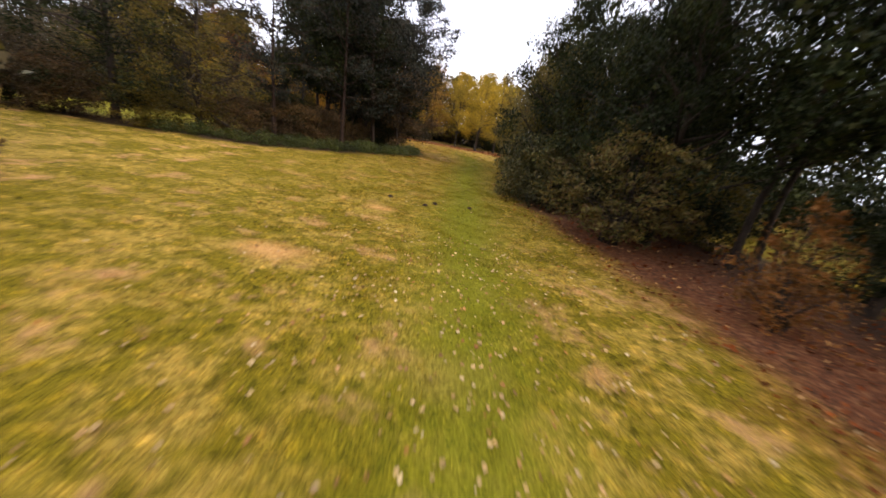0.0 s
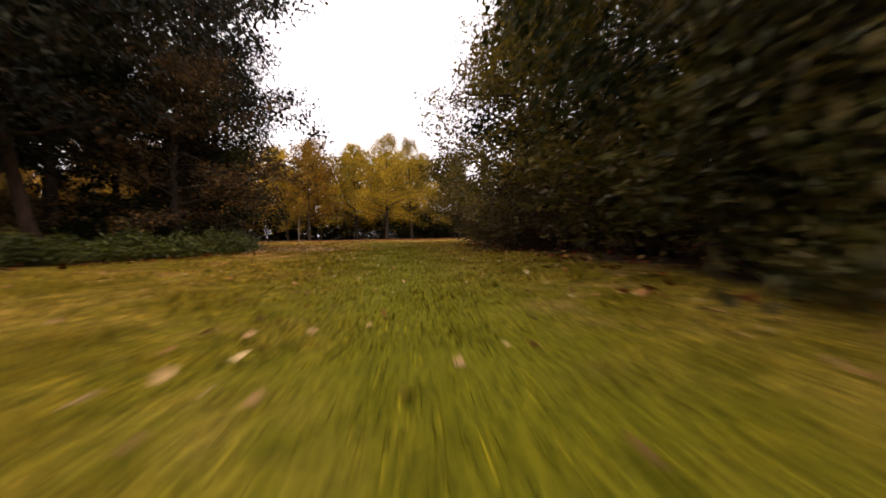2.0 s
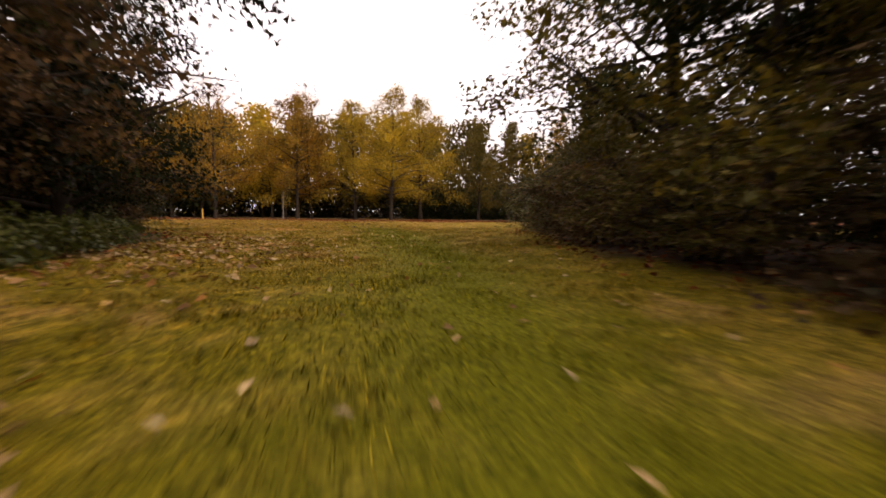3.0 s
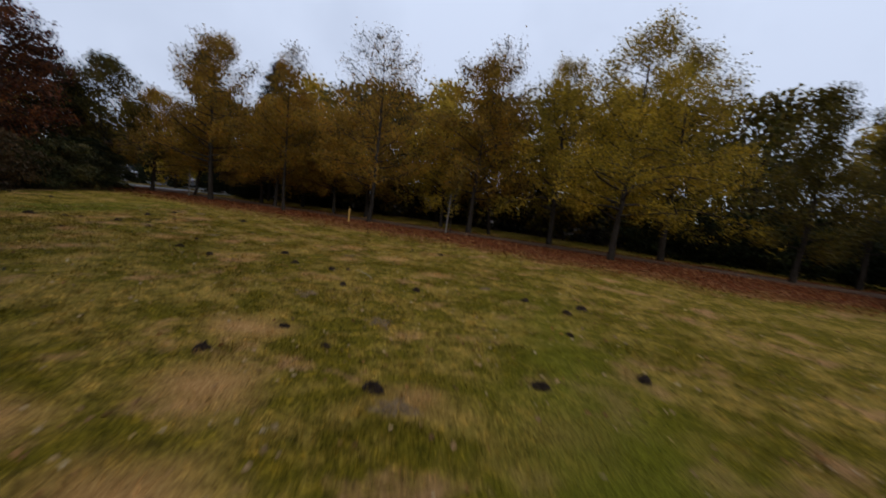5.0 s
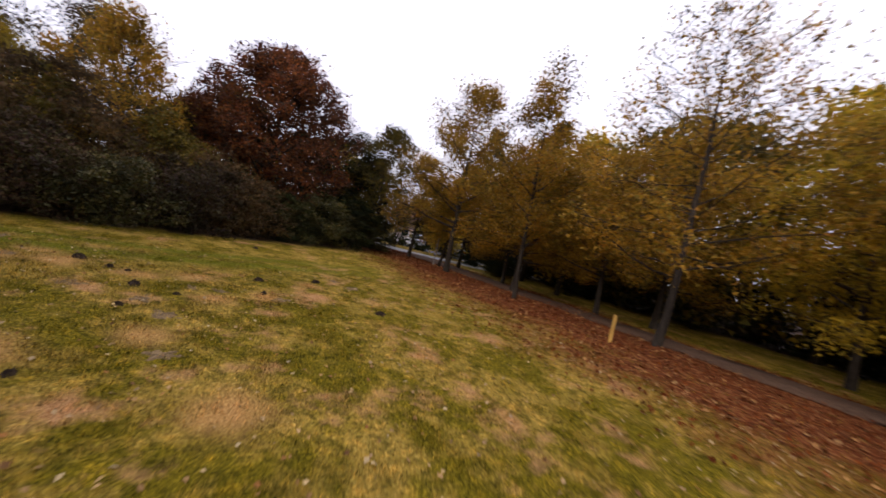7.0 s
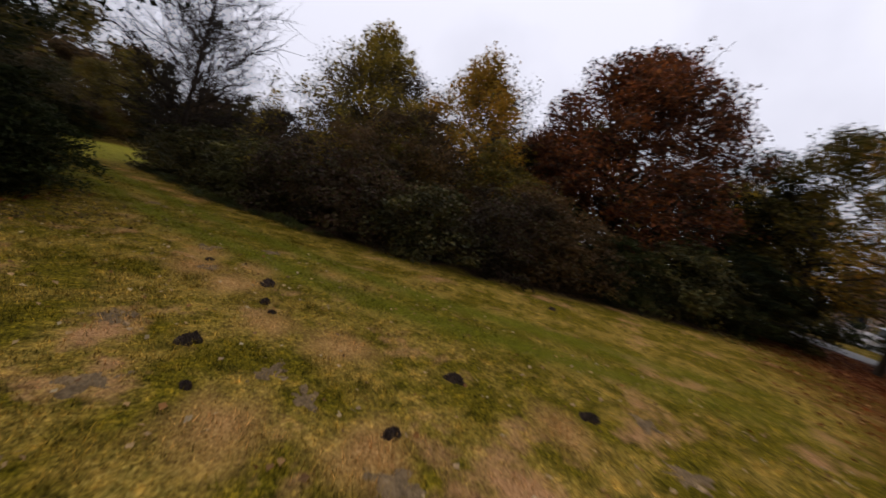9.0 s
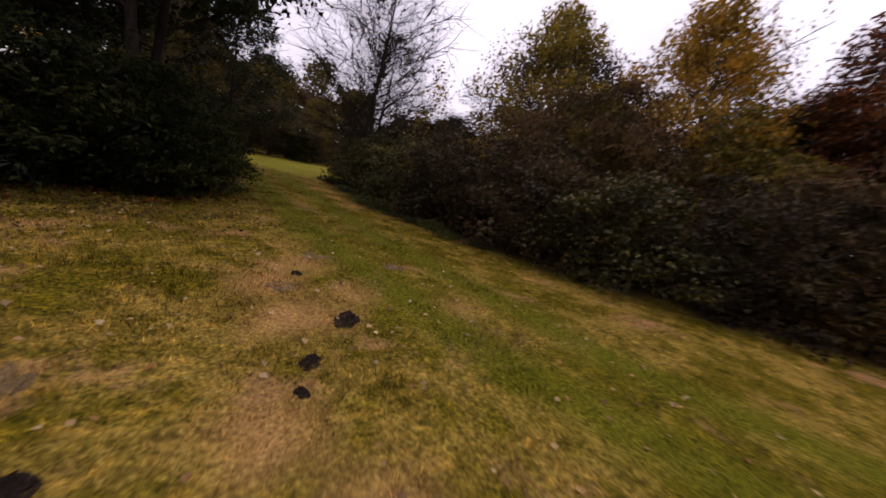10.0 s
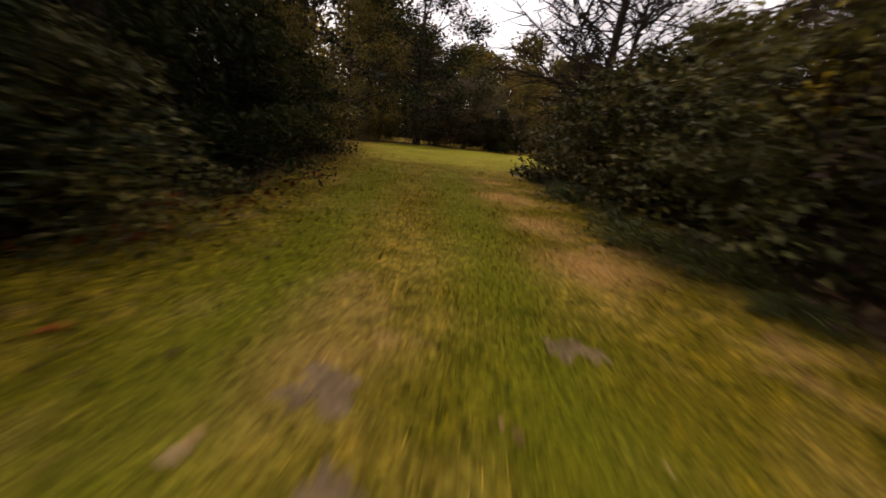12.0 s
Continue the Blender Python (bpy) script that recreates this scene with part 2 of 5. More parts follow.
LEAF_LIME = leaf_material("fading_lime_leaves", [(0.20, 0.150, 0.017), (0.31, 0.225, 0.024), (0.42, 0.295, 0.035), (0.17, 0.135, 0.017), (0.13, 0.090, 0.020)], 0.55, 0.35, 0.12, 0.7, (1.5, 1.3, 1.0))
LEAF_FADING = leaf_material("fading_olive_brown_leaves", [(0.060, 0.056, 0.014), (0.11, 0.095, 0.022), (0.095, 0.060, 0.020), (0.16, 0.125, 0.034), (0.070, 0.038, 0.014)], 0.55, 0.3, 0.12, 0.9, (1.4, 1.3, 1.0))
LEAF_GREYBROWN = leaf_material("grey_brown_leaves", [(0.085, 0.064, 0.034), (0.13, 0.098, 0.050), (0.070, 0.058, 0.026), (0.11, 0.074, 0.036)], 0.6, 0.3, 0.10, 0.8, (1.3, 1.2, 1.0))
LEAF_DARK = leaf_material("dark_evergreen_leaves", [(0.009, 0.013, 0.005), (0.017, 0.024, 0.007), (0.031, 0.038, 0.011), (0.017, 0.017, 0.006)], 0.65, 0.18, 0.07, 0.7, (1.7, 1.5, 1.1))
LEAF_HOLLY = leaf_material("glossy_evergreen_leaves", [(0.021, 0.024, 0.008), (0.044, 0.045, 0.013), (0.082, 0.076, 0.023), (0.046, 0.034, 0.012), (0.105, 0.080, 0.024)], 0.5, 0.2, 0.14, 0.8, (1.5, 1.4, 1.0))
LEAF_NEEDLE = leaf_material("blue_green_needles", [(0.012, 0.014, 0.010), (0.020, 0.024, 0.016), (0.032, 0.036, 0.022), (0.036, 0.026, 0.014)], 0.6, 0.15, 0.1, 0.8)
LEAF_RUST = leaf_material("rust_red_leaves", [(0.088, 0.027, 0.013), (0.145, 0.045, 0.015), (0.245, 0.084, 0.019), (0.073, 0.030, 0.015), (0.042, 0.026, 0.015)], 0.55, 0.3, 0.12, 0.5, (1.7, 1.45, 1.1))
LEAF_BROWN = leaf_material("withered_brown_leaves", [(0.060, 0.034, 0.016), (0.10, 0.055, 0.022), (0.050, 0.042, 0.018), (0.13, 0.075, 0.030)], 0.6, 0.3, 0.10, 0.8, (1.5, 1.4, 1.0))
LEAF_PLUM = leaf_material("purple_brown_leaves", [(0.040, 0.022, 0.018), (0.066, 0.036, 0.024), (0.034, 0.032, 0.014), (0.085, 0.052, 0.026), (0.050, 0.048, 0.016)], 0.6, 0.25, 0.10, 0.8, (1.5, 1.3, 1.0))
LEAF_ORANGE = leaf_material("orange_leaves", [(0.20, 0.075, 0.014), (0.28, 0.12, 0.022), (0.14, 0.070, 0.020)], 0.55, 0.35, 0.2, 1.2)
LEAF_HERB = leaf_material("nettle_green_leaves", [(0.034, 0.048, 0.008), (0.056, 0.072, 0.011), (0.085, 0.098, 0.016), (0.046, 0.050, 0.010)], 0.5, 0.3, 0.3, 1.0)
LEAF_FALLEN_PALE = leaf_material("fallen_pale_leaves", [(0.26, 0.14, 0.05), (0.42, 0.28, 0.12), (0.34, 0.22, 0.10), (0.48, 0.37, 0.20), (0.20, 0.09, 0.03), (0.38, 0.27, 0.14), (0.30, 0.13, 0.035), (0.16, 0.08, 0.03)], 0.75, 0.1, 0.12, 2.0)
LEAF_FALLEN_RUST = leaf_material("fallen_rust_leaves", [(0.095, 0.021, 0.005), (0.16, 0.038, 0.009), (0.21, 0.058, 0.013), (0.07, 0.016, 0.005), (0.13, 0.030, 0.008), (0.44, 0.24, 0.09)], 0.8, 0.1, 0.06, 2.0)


# ---- geometry helpers ----
class Pile:
    """Gathers vertices and faces in arrays for one mesh."""

    def __init__(self):
        self.v, self.f, self.n = [], [], 0

    def add(self, verts, faces):
        self.v.append(np.asarray(verts, float).reshape(-1, 3))
        self.f.extend((np.asarray(faces) + self.n).tolist())
        self.n += len(self.v[-1])

    def mesh(self, name, mat, smooth=False):
        me = bpy.data.meshes.new(name)
        me.from_pydata(np.concatenate(self.v).tolist() if self.v else [], [], self.f)
        me.materials.append(mat)
        if smooth:
            me.polygons.foreach_set("use_smooth", [True] * len(me.polygons))
        me.update()
        return me


def tube(pile, points, radii, sides=5, cap=False):
    """A tapering limb along a bent line."""
    p = np.asarray(points, float)
    d = np.gradient(p, axis=0)
    d /= np.linalg.norm(d, axis=1)[:, None] + 1e-9
    side = np.cross(d, np.where(np.abs(d[:, 2:3]) > 0.9, [[1.0, 0, 0]], [[0, 0, 1.0]]))
    side /= np.linalg.norm(side, axis=1)[:, None] + 1e-9
    up = np.cross(side, d)
    a = np.arange(sides) * 2 * np.pi / sides
    ring = side[:, None] * np.cos(a)[None, :, None] + up[:, None] * np.sin(a)[None, :, None]
    v = p[:, None] + ring * np.asarray(radii, float)[:, None, None]
    i, j = np.meshgrid(np.arange(len(p) - 1), np.arange(sides), indexing="ij")
    j2 = (j + 1) % sides
    f = np.stack([i * sides + j, i * sides + j2, (i + 1) * sides + j2, (i + 1) * sides + j], -1).reshape(-1, 4)
    pile.add(v, f)
    if cap:
        pile.add(v[-1], [list(range(sides))])


def leaf_quads(pile, rng, pos, size, up_bias=0.4, width=0.62, spin=None, jitter=0.35, simple=False):
    """One folded, pointed leaf at each place."""
    n = len(pos)
    nrm = rng.normal(size=(n, 3)) + [0, 0, up_bias * 2]
    nrm /= np.linalg.norm(nrm, axis=1)[:, None]
    ax = rng.normal(size=(n, 3)) if spin is None else spin + rng.normal(size=(n, 3)) * 0.35
    ax -= nrm * (ax * nrm).sum(1)[:, None]
    ax /= np.linalg.norm(ax, axis=1)[:, None] + 1e-9
    bx = np.cross(nrm, ax)
    s = (size * rng.uniform(1 - jitter, 1 + jitter, n))[:, None]
    base, tip = pos - ax * s * 0.5, pos + ax * s * 0.5 - nrm * s * 0.12
    mid = pos - ax * s * 0.04
    left, right = mid + bx * s * width * 0.5 + nrm * s * 0.08, mid - bx * s * width * 0.5 + nrm * s * 0.08
    if simple:
        pile.add(np.stack([left, right, tip], 1).reshape(-1, 3), np.arange(3 * n).reshape(n, 3))
        return
    v = np.stack([base, left, tip, right], 1).reshape(-1, 3)
    pile.add(v, np.arange(4 * n).reshape(n, 4))


def value_noise(x, y, seed=0):
    """Smooth noise from 0 to 1 over the plane, one cell a unit."""
    x, y = np.asarray(x, float), np.asarray(y, float)
    xi, yi = np.floor(x).astype(np.int64), np.floor(y).astype(np.int64)
    fx, fy = x - xi, y - yi
    fx, fy = fx * fx * (3 - 2 * fx), fy * fy * (3 - 2 * fy)

    def corner(a, b):
        h = (a * 374761393 + b * 668265263 + seed * 974634777) & 0xFFFFFFFF
        h = ((h ^ (h >> 13)) * 1274126177) & 0xFFFFFFFF
        return ((h ^ (h >> 16)) & 0xFFFF) / 65535.0

    top = corner(xi, yi) * (1 - fx) + corner(xi + 1, yi) * fx
    low = corner(xi, yi + 1) * (1 - fx) + corner(xi + 1, yi + 1) * fx
    return top * (1 - fy) + low * fy


def height_at(x, y):
    """The lie of the ground: nearly level, gently uneven."""
    return 0.07 * (value_noise(np.asarray(x) / 3.1, np.asarray(y) / 3.1, 1) - 0.5) + 0.035 * (value_noise(np.asarray(x) / 0.8, np.asarray(y) / 0.8, 2) - 0.5)


def part(name, me, parent, label=""):
    ob = new(name, me)
    ob.parent = parent
    if label:
        ob["label"] = label
    return ob


# ---- the plan ----
# edges of the wooded ground, as x for a given y (east side, west hedge) and the island's outline
EAST_Y, EAST_X = [-20, 0, 4, 10, 16, 20, 25, 30, 37, 45, 52, 58], [8.0, 6.9, 6.7, 6.2, 4.9, 5.2, 6.2, 6.6, 8.8, 12.5, 16.5, 21.0]
WEST_Y, WEST_X = [-10, 5, 15, 22, 27, 31, 37, 42, 46, 49, 53, 57], [-34, -31, -29, -25, -21.5, -16.4, -15.3, -15.9, -17.4, -20.0, -22.0, -25.5]
ISLAND = [(0.1, 29.0), (-1.5, 25.8), (-3.1, 23.2), (-5.1, 20.8), (-6.8, 18.8), (-9.0, 17.6), (-12.0, 16.8), (-17.0, 16.2), (-17.0, 19.4), (-12.6, 20.4), (-11.2, 23.0), (-11.6, 27.0), (-12.1, 31.0),
          (-12.1, 35.0), (-11.7, 37.6), (-11.0, 38.9), (-9.6, 40.0), (-7.4, 40.8), (-5.4, 40.4), (-3.2, 38.8), (-1.0, 36.4), (-0.1, 34.6), (-0.4, 32.4)]


def inside_island(x, y):
    """Rough signed distance into the island's outline: positive inside."""
    x, y = np.asarray(x, float), np.asarray(y, float)
    inside = np.zeros(x.shape, bool)
    near = np.full(x.shape, 1e9)
    for (ax, ay), (bx, by) in zip(ISLAND, ISLAND[1:] + ISLAND[:1]):
        cross = ((ay > y) != (by > y)) & (x < (bx - ax) * (y - ay) / (by - ay + 1e-12) + ax)
        inside ^= cross
        k = np.clip(((x - ax) * (bx - ax) + (y - ay) * (by - ay)) / ((bx - ax) ** 2 + (by - ay) ** 2), 0, 1)
        near = np.minimum(near, np.hypot(x - ax - k * (bx - ax), y - ay - k * (by - ay)))
    return np.where(inside, near, -near)


def wooded(x, y):
    """Metres into the nearest wooded ground; negative on the open turf."""
    x, y = np.asarray(x, float), np.asarray(y, float)
    east = x - np.interp(y, EAST_Y, EAST_X)
    west = np.interp(y, WEST_Y, WEST_X) - x
    north = np.where(x < 24, y - 69.0, y - 58)
    return np.maximum.reduce([east, west, inside_island(x, y), north])


def lane(x, y):
    """0 to 1: the greener strips worn along the two lanes."""
    east = np.exp(-((x - np.interp(y, [0, 10, 18, 25, 31, 38, 46], [2.6, 2.9, 3.2, 3.6, 4.5, 4.3, 3.0])) / 1.0) ** 2) * np.clip((48 - y) / 8, 0, 1)
    west = np.exp(-((np.abs(x - np.interp(y, [20, 30, 38, 42, 46, 52], [-14.4, -13.7, -13.1, -12.8, -13.0, -15.0])) - 0.65) / 0.42) ** 2) * np.clip((54 - y) / 5, 0, 1) * np.clip((y - 29.5) / 3, 0, 1)
    return np.maximum(east, west)


def straw_light_share(x, y):
    """0 to 1: how much of the turf has withered; least in the lanes, and in the west one shade is painted in too."""
    dry = np.interp(y, [-5, 6, 12, 34, 41, 60], [0.85, 0.8, 0.5, 0.5, 1.0, 1.0])
    # less straw darkens the narrow lane in place of shade, full straw brightens beyond
    return np.where(np.asarray(x) < -6, np.interp(y, [28, 31, 38, 43], [1.0, 0.4, 0.65, 1.0]), dry)


# patches of dead pinkish thatch: x, y, radius
DRY = [(-0.3, 41.3, 0.5), (0.4, 40.1, 0.5), (-0.4, 39.0, 0.5), (1.1, 38.9, 0.5), (3.6, 40.9, 0.4), (2.1, 40.7, 0.35), (-10.4, 45.9, 0.4), (-10.6, 46.7, 0.5), (-9.0, 47.0, 0.4), (-11.1, 49.1, 0.4),
       (-9.5, 47.9, 0.4), (-10.9, 43.7, 0.45), (-11.7, 44.1, 0.4), (-12.6, 44.8, 0.4), (-10.9, 44.6, 0.5), (-11.5, 43.1, 0.4), (-12.0, 43.8, 0.35), (-12.7, 38.7, 0.35), (-14.7, 37.4, 0.5),
       (-14.6, 36.2, 0.5), (-14.7, 34.6, 0.5), (-14.9, 32.8, 0.5), (0.6, 28.0, 0.6), (1.4, 27.0, 0.5), (-2.0, 46.6, 0.4), (-1.2, 47.6, 0.5), (0.6, 46.4, 0.4), (-3.6, 44.9, 0.35), (-3.0, 48.4, 0.5),
       (-5.2, 47.2, 0.5), (-6.6, 45.2, 0.5), (-7.2, 46.4, 0.4), (0.4, 10.4, 0.4), (-0.6, 6.0, 0.6), (2.6, 3.4, 0.5)]


def dryness(x, y):
    """0 to 1: how far the turf has died off in the thatch patches."""
    x, y = np.asarray(x, float), np.asarray(y, float)
    wob = (value_noise(x / 0.22, y / 0.22, 31) - 0.5) * 0.5 + (value_noise(x / 0.6, y / 0.6, 32) - 0.5) * 0.5
    out = np.zeros(x.shape)
    for cx, cy, r in DRY:
        out = np.maximum(out, np.clip(1.18 - np.hypot(x - cx, (y - cy) * 1.15) / r + wob, 0, 1))
    return out


def build_ground():
    def axis(lo, hi, step, far):
        core = np.arange(lo, hi + step / 2, step)
        out = step * np.cumsum(1.32 ** np.arange(1, 40))
        out = out[out < far]
        return np.concatenate([lo - out[::-1], core, hi + out])

    xs, ys = axis(-34, 26, 0.26, 900), axis(-6, 68, 0.26, 900)
    X, Y = np.meshgrid(xs, ys, indexing="ij")
    Z = height_at(X, Y) * np.clip((120 - np.hypot(X, Y - 30)) / 40, 0, 1)
    nx, ny = X.shape
    i, j = np.meshgrid(np.arange(nx - 1), np.arange(ny - 1), indexing="ij")
    f = np.stack([i * ny + j, (i + 1) * ny + j, (i + 1) * ny + j + 1, i * ny + j + 1], -1).reshape(-1, 4)
    pile = Pile()
    pile.add(np.stack([X, Y, Z], -1), f)
    me = pile.mesh("ground", GROUND, True)
    wob = (value_noise(X / 0.9, Y / 0.9, 5) - 0.5) * 1.3 + (value_noise(X / 0.3, Y / 0.3, 6) - 0.5) * 0.7
    # leaf litter lies under the trees north of the meadow and, thinly, under the eastern crowns
    litter = np.clip((Y - np.interp(X, [-30, -20, -8, 0, 8, 22], [54.4, 54.2, 53.2, 52.7, 51.6, 52.4]) + wob * 1.8 + 0.6) / 3.0, 0, 1) * np.clip((62.3 - Y + wob) / 0.8, 0, 1) * np.clip((X + 31) / 2, 0, 1)
    soil = np.clip((wooded(X, Y) + wob * 0.8 - 0.1) / 0.9, 0, 1)
    litter_east = np.clip((X - np.interp(Y, EAST_Y, EAST_X) + 0.7 + wob) / 1.2, 0, 1) * np.clip((18 - Y) / 6, 0, 1) * np.clip((12 - X) / 3, 0, 1) * 0.5
    # the wood is a belt there: lawn goes on behind it
    soil = soil * np.where(Y < 44, np.clip((np.interp(Y, [16, 22], [14.2, 18.5]) + wob - X) / 1.2, 0, 1), 1)
    # behind the hedge's belt of trees the grass begins again
    soil = soil * np.where(X < 0, np.clip((X - np.interp(Y, WEST_Y, WEST_X) + 14 + wob * 2) / 2.5, 0, 1), 1)
    strip = (Y > 61.8) & (Y < 69.0)
    soil = np.where(strip, 0, soil)
    cover = np.stack([np.maximum(litter, litter_east), soil, lane(X, Y) * 0.92, straw_light_share(X, Y)], -1).reshape(-1, 4)
    attr = me.color_attributes.new("cover", "FLOAT_COLOR", "POINT")
    attr.data.foreach_set("color", cover.ravel())
    dry = me.attributes.new("dry", "FLOAT", "POINT")
    dry.data.foreach_set("value", dryness(X, Y).ravel())
    # where the far lawn's colour is raised as if in open light
    lit_lawn = me.attributes.new("lit_lawn", "FLOAT", "POINT")
    lit_lawn.data.foreach_set("value", (np.clip((30.5 - Y + wob) / 1.5, 0, 1) * np.clip((-11.5 - X) / 1.5, 0, 1) * np.clip((Y - 18) / 2, 0, 1) * np.clip(0.55 + 0.5 * value_noise(X / 1.4, Y / 1.4, 41), 0, 0.95)).ravel())
    return tagged(new("ground", me), "autumn meadow turf with straw patches and leaf litter", "ground", kind="structure")


build_ground()


def build_strip(name, points, width, z, mat, label, category, edge=0.12, step=0.5):
    """A road or path: a strip with slightly ragged, rounded edges along a line."""
    pts = [Vector(p) for p in points]
    line = []
    for a, b in zip(pts, pts[1:]):
        n = max(2, int((b - a).length / step))
        line += [a.lerp(b, k / n) for k in range(n)]
    line.append(pts[-1])
    p = np.array([(v.x, v.y) for v in line])
    d = np.gradient(p, axis=0)
    d /= np.linalg.norm(d, axis=1)[:, None]
    nrm = np.stack([-d[:, 1], d[:, 0]], 1)
    rng = np.random.default_rng(5)
    offs = np.array([-0.5, -0.47, 0.0, 0.47, 0.5]) * width
    rows = []
    for k, o in enumerate(offs):
        r = rng.normal(size=len(p)) * edge * (0.5 if k in (0, 1, 3, 4) else 0)
        q = p + nrm * (o + r)[:, None]
        rows.append(np.column_stack([q, np.full(len(p), z - (0.05 if k in (0, 4) else 0) + (0.02 if k == 2 else 0)) ]))
    v = np.stack(rows, 1)
    n, m = v.shape[:2]
    i, j = np.meshgrid(np.arange(n - 1), np.arange(m - 1), indexing="ij")
    f = np.stack([i * m + j, (i + 1) * m + j, (i + 1) * m + j + 1, i * m + j + 1], -1).reshape(-1, 4)
    pile = Pile()
    pile.add(v, f)
    return tagged(new(name, pile.mesh(name, mat, True)), label, category, kind="structure")


build_strip("footpath", [(-29, 60.6), (-18, 60.4), (-6, 60.4), (6, 60.2), (22, 59.0), (45, 56)], 1.9, 0.05, ASPHALT, "narrow dark asphalt footpath strewn with fallen leaves", "path")
build_strip("road", [(-26.5, 66.5), (-29.6, 61.6), (-36, 58.5), (-48, 55), (-60, 50)], 2.6, 0.055, PALE_ROAD, "pale worn asphalt road behind the trees", "road")


# ---- plants ----
def bent_line(rng, start, way, length, segs, wander, lift):
    """A limb's line: it wanders and lifts (or droops) as it goes."""
    p, d = np.array(start, float), np.array(way, float)
    d /= np.linalg.norm(d)
    out = [p.copy()]
    for _ in range(segs):
        d = d + rng.normal(size=3) * wander + np.array([0, 0, lift / segs])
        d /= np.linalg.norm(d)
        p = p + d * length / segs
        out.append(p.copy())
    return np.array(out)


def crown_profile(shape, h):
    """Half-width of a crown at h from 0 (its foot) to 1 (its top)."""
    if shape == "egg":
        return math.sin(math.pi * min(1, h * 0.86 + 0.14) ** 0.8) ** 0.7
    if shape == "cone":
        return (1 - h) ** 0.8 * min(1, 0.45 + h * 3)
    if shape == "dome":
        return math.sqrt(max(0.02, 1 - h * h)) * min(1, 0.7 + h)
    if shape == "broad":
        return min(1, 0.8 + 1.6 * h) * (1 - h) ** 0.5
    return math.sqrt(max(0.03, 1 - (2 * h - 1) ** 2))


def build_tree(name, seed, height, clear, radius, shape, limbs, twigs, leaf, leaves, size, bark, trunk_r,
               spread=0.3, lift=0.5, sparse_top=0.0, lean=0.03, width=0.62, droop=0.0, flat=1.0, up=0.4, simple=False, twig=1.0, twig_r=1.0, limb_r=1.0, thin_from=0.35, clumps=0, keep=1):
    """A tree: tapered trunk with limbs and twigs as one part, and a crown of single leaves round the twigs as another."""
    rng = np.random.default_rng(seed)
    wood, crown = Pile(), Pile()
    trunk = bent_line(rng, (0, 0, -0.1), (rng.normal() * lean, rng.normal() * lean, 1), height * 0.93, 9, 0.035, 0.15)
    tr = trunk_r * np.array([1.35, 1.0, 0.9, 0.8, 0.68, 0.56, 0.43, 0.3, 0.18, 0.06])
    tube(wood, trunk, tr, 8)
    spots = []
    for k in range(limbs):
        h = (k + rng.uniform(0.1, 0.9)) / limbs
        z = clear + (height - clear) * h * 0.93
        s = z / (height * 0.93) * 9
        i = min(8, int(s))
        at = trunk[i] + (trunk[i + 1] - trunk[i]) * (s - i)
        r0 = np.interp(s, range(10), tr)
        az = k * 2.4 + rng.uniform(-0.5, 0.5)
        reach = radius * crown_profile(shape, h) * rng.uniform(0.75, 1.08)
        tilt = rng.uniform(0.15, 0.55) + 0.8 * h * lift - droop
        way = (math.cos(az), math.sin(az), tilt)
        line = bent_line(rng, at, way, reach * 1.08 + 0.15, 5, 0.16, lift * 0.5 - droop)
        tube(wood, line, np.linspace(limb_r * min(0.5 * r0, 0.02 + reach * 0.018), 0.008, 6), 5)
        for t in range(twigs):
            s2 = rng.uniform(0.25, 1.0) * 5
            i2 = min(4, int(s2))
            start = line[i2] + (line[i2 + 1] - line[i2]) * (s2 - i2)
            d = (line[i2 + 1] - line[i2]) / np.linalg.norm(line[i2 + 1] - line[i2]) + rng.normal(size=3) * 0.7
            tw = bent_line(rng, start, d, twig * rng.uniform(0.35, 0.75) * (0.4 + 0.25 * reach), 3, 0.2, lift * 0.3 - droop)
            if t % keep == 0:
                tube(wood, tw, [0.012 * twig_r, 0.009 * twig_r, 0.006 * twig_r, 0.003 * twig_r], 3)
            weight = 1.0 if rng.uniform() > sparse_top * max(0.0, (h - thin_from) / (0.85 - thin_from)) else 0.08
            for q in tw[1:]:
                spots.append((*q, weight))
    spots = np.array(spots)
    if clumps:
        # rounded leaf masses over the outside of the crown, each a flat-bottomed cushion
        masses = []
        for k in range(clumps):
            h = ((k + rng.uniform()) / clumps) ** 0.8
            az = k * 2.4 + rng.uniform(-0.4, 0.4)
            r = radius * crown_profile(shape, h) * (rng.uniform(0.72, 0.98) if k % 3 else rng.uniform(0.15, 0.7))
            c = np.array([r * math.cos(az), r * math.sin(az), clear + (height - clear - 0.4) * h * rng.uniform(0.94, 1.03)])
            q = rng.normal(size=(60, 3))
            q /= np.linalg.norm(q, axis=1)[:, None]
            q *= rng.uniform(0.6, 1.0, (60, 1)) * rng.uniform(0.7, 1.15) * radius * 0.2
            q[:, 2] = np.where(q[:, 2] < 0, q[:, 2] * 0.35, q[:, 2] * 0.7)
            masses.append(np.column_stack([c + q, np.ones(60)]))
        spots = np.concatenate([spots[rng.uniform(size=len(spots)) < 0.25], np.concatenate(masses)])
    pick = rng.choice(len(spots), leaves, p=spots[:, 3] / spots[:, 3].sum())
    pos = spots[pick, :3] + np.clip(rng.normal(size=(leaves, 3)), -1.5, 1.5) * [spread, spread, spread * flat]
    pos[:, 2] = np.maximum(pos[:, 2], 0.08)
    leaf_quads(crown, rng, pos, size, up, width, simple=simple)
    root = new(name)
    part("trunk", wood.mesh("trunk", bark, True), root)
    if leaf:
        part("crown", crown.mesh("crown", leaf), root)
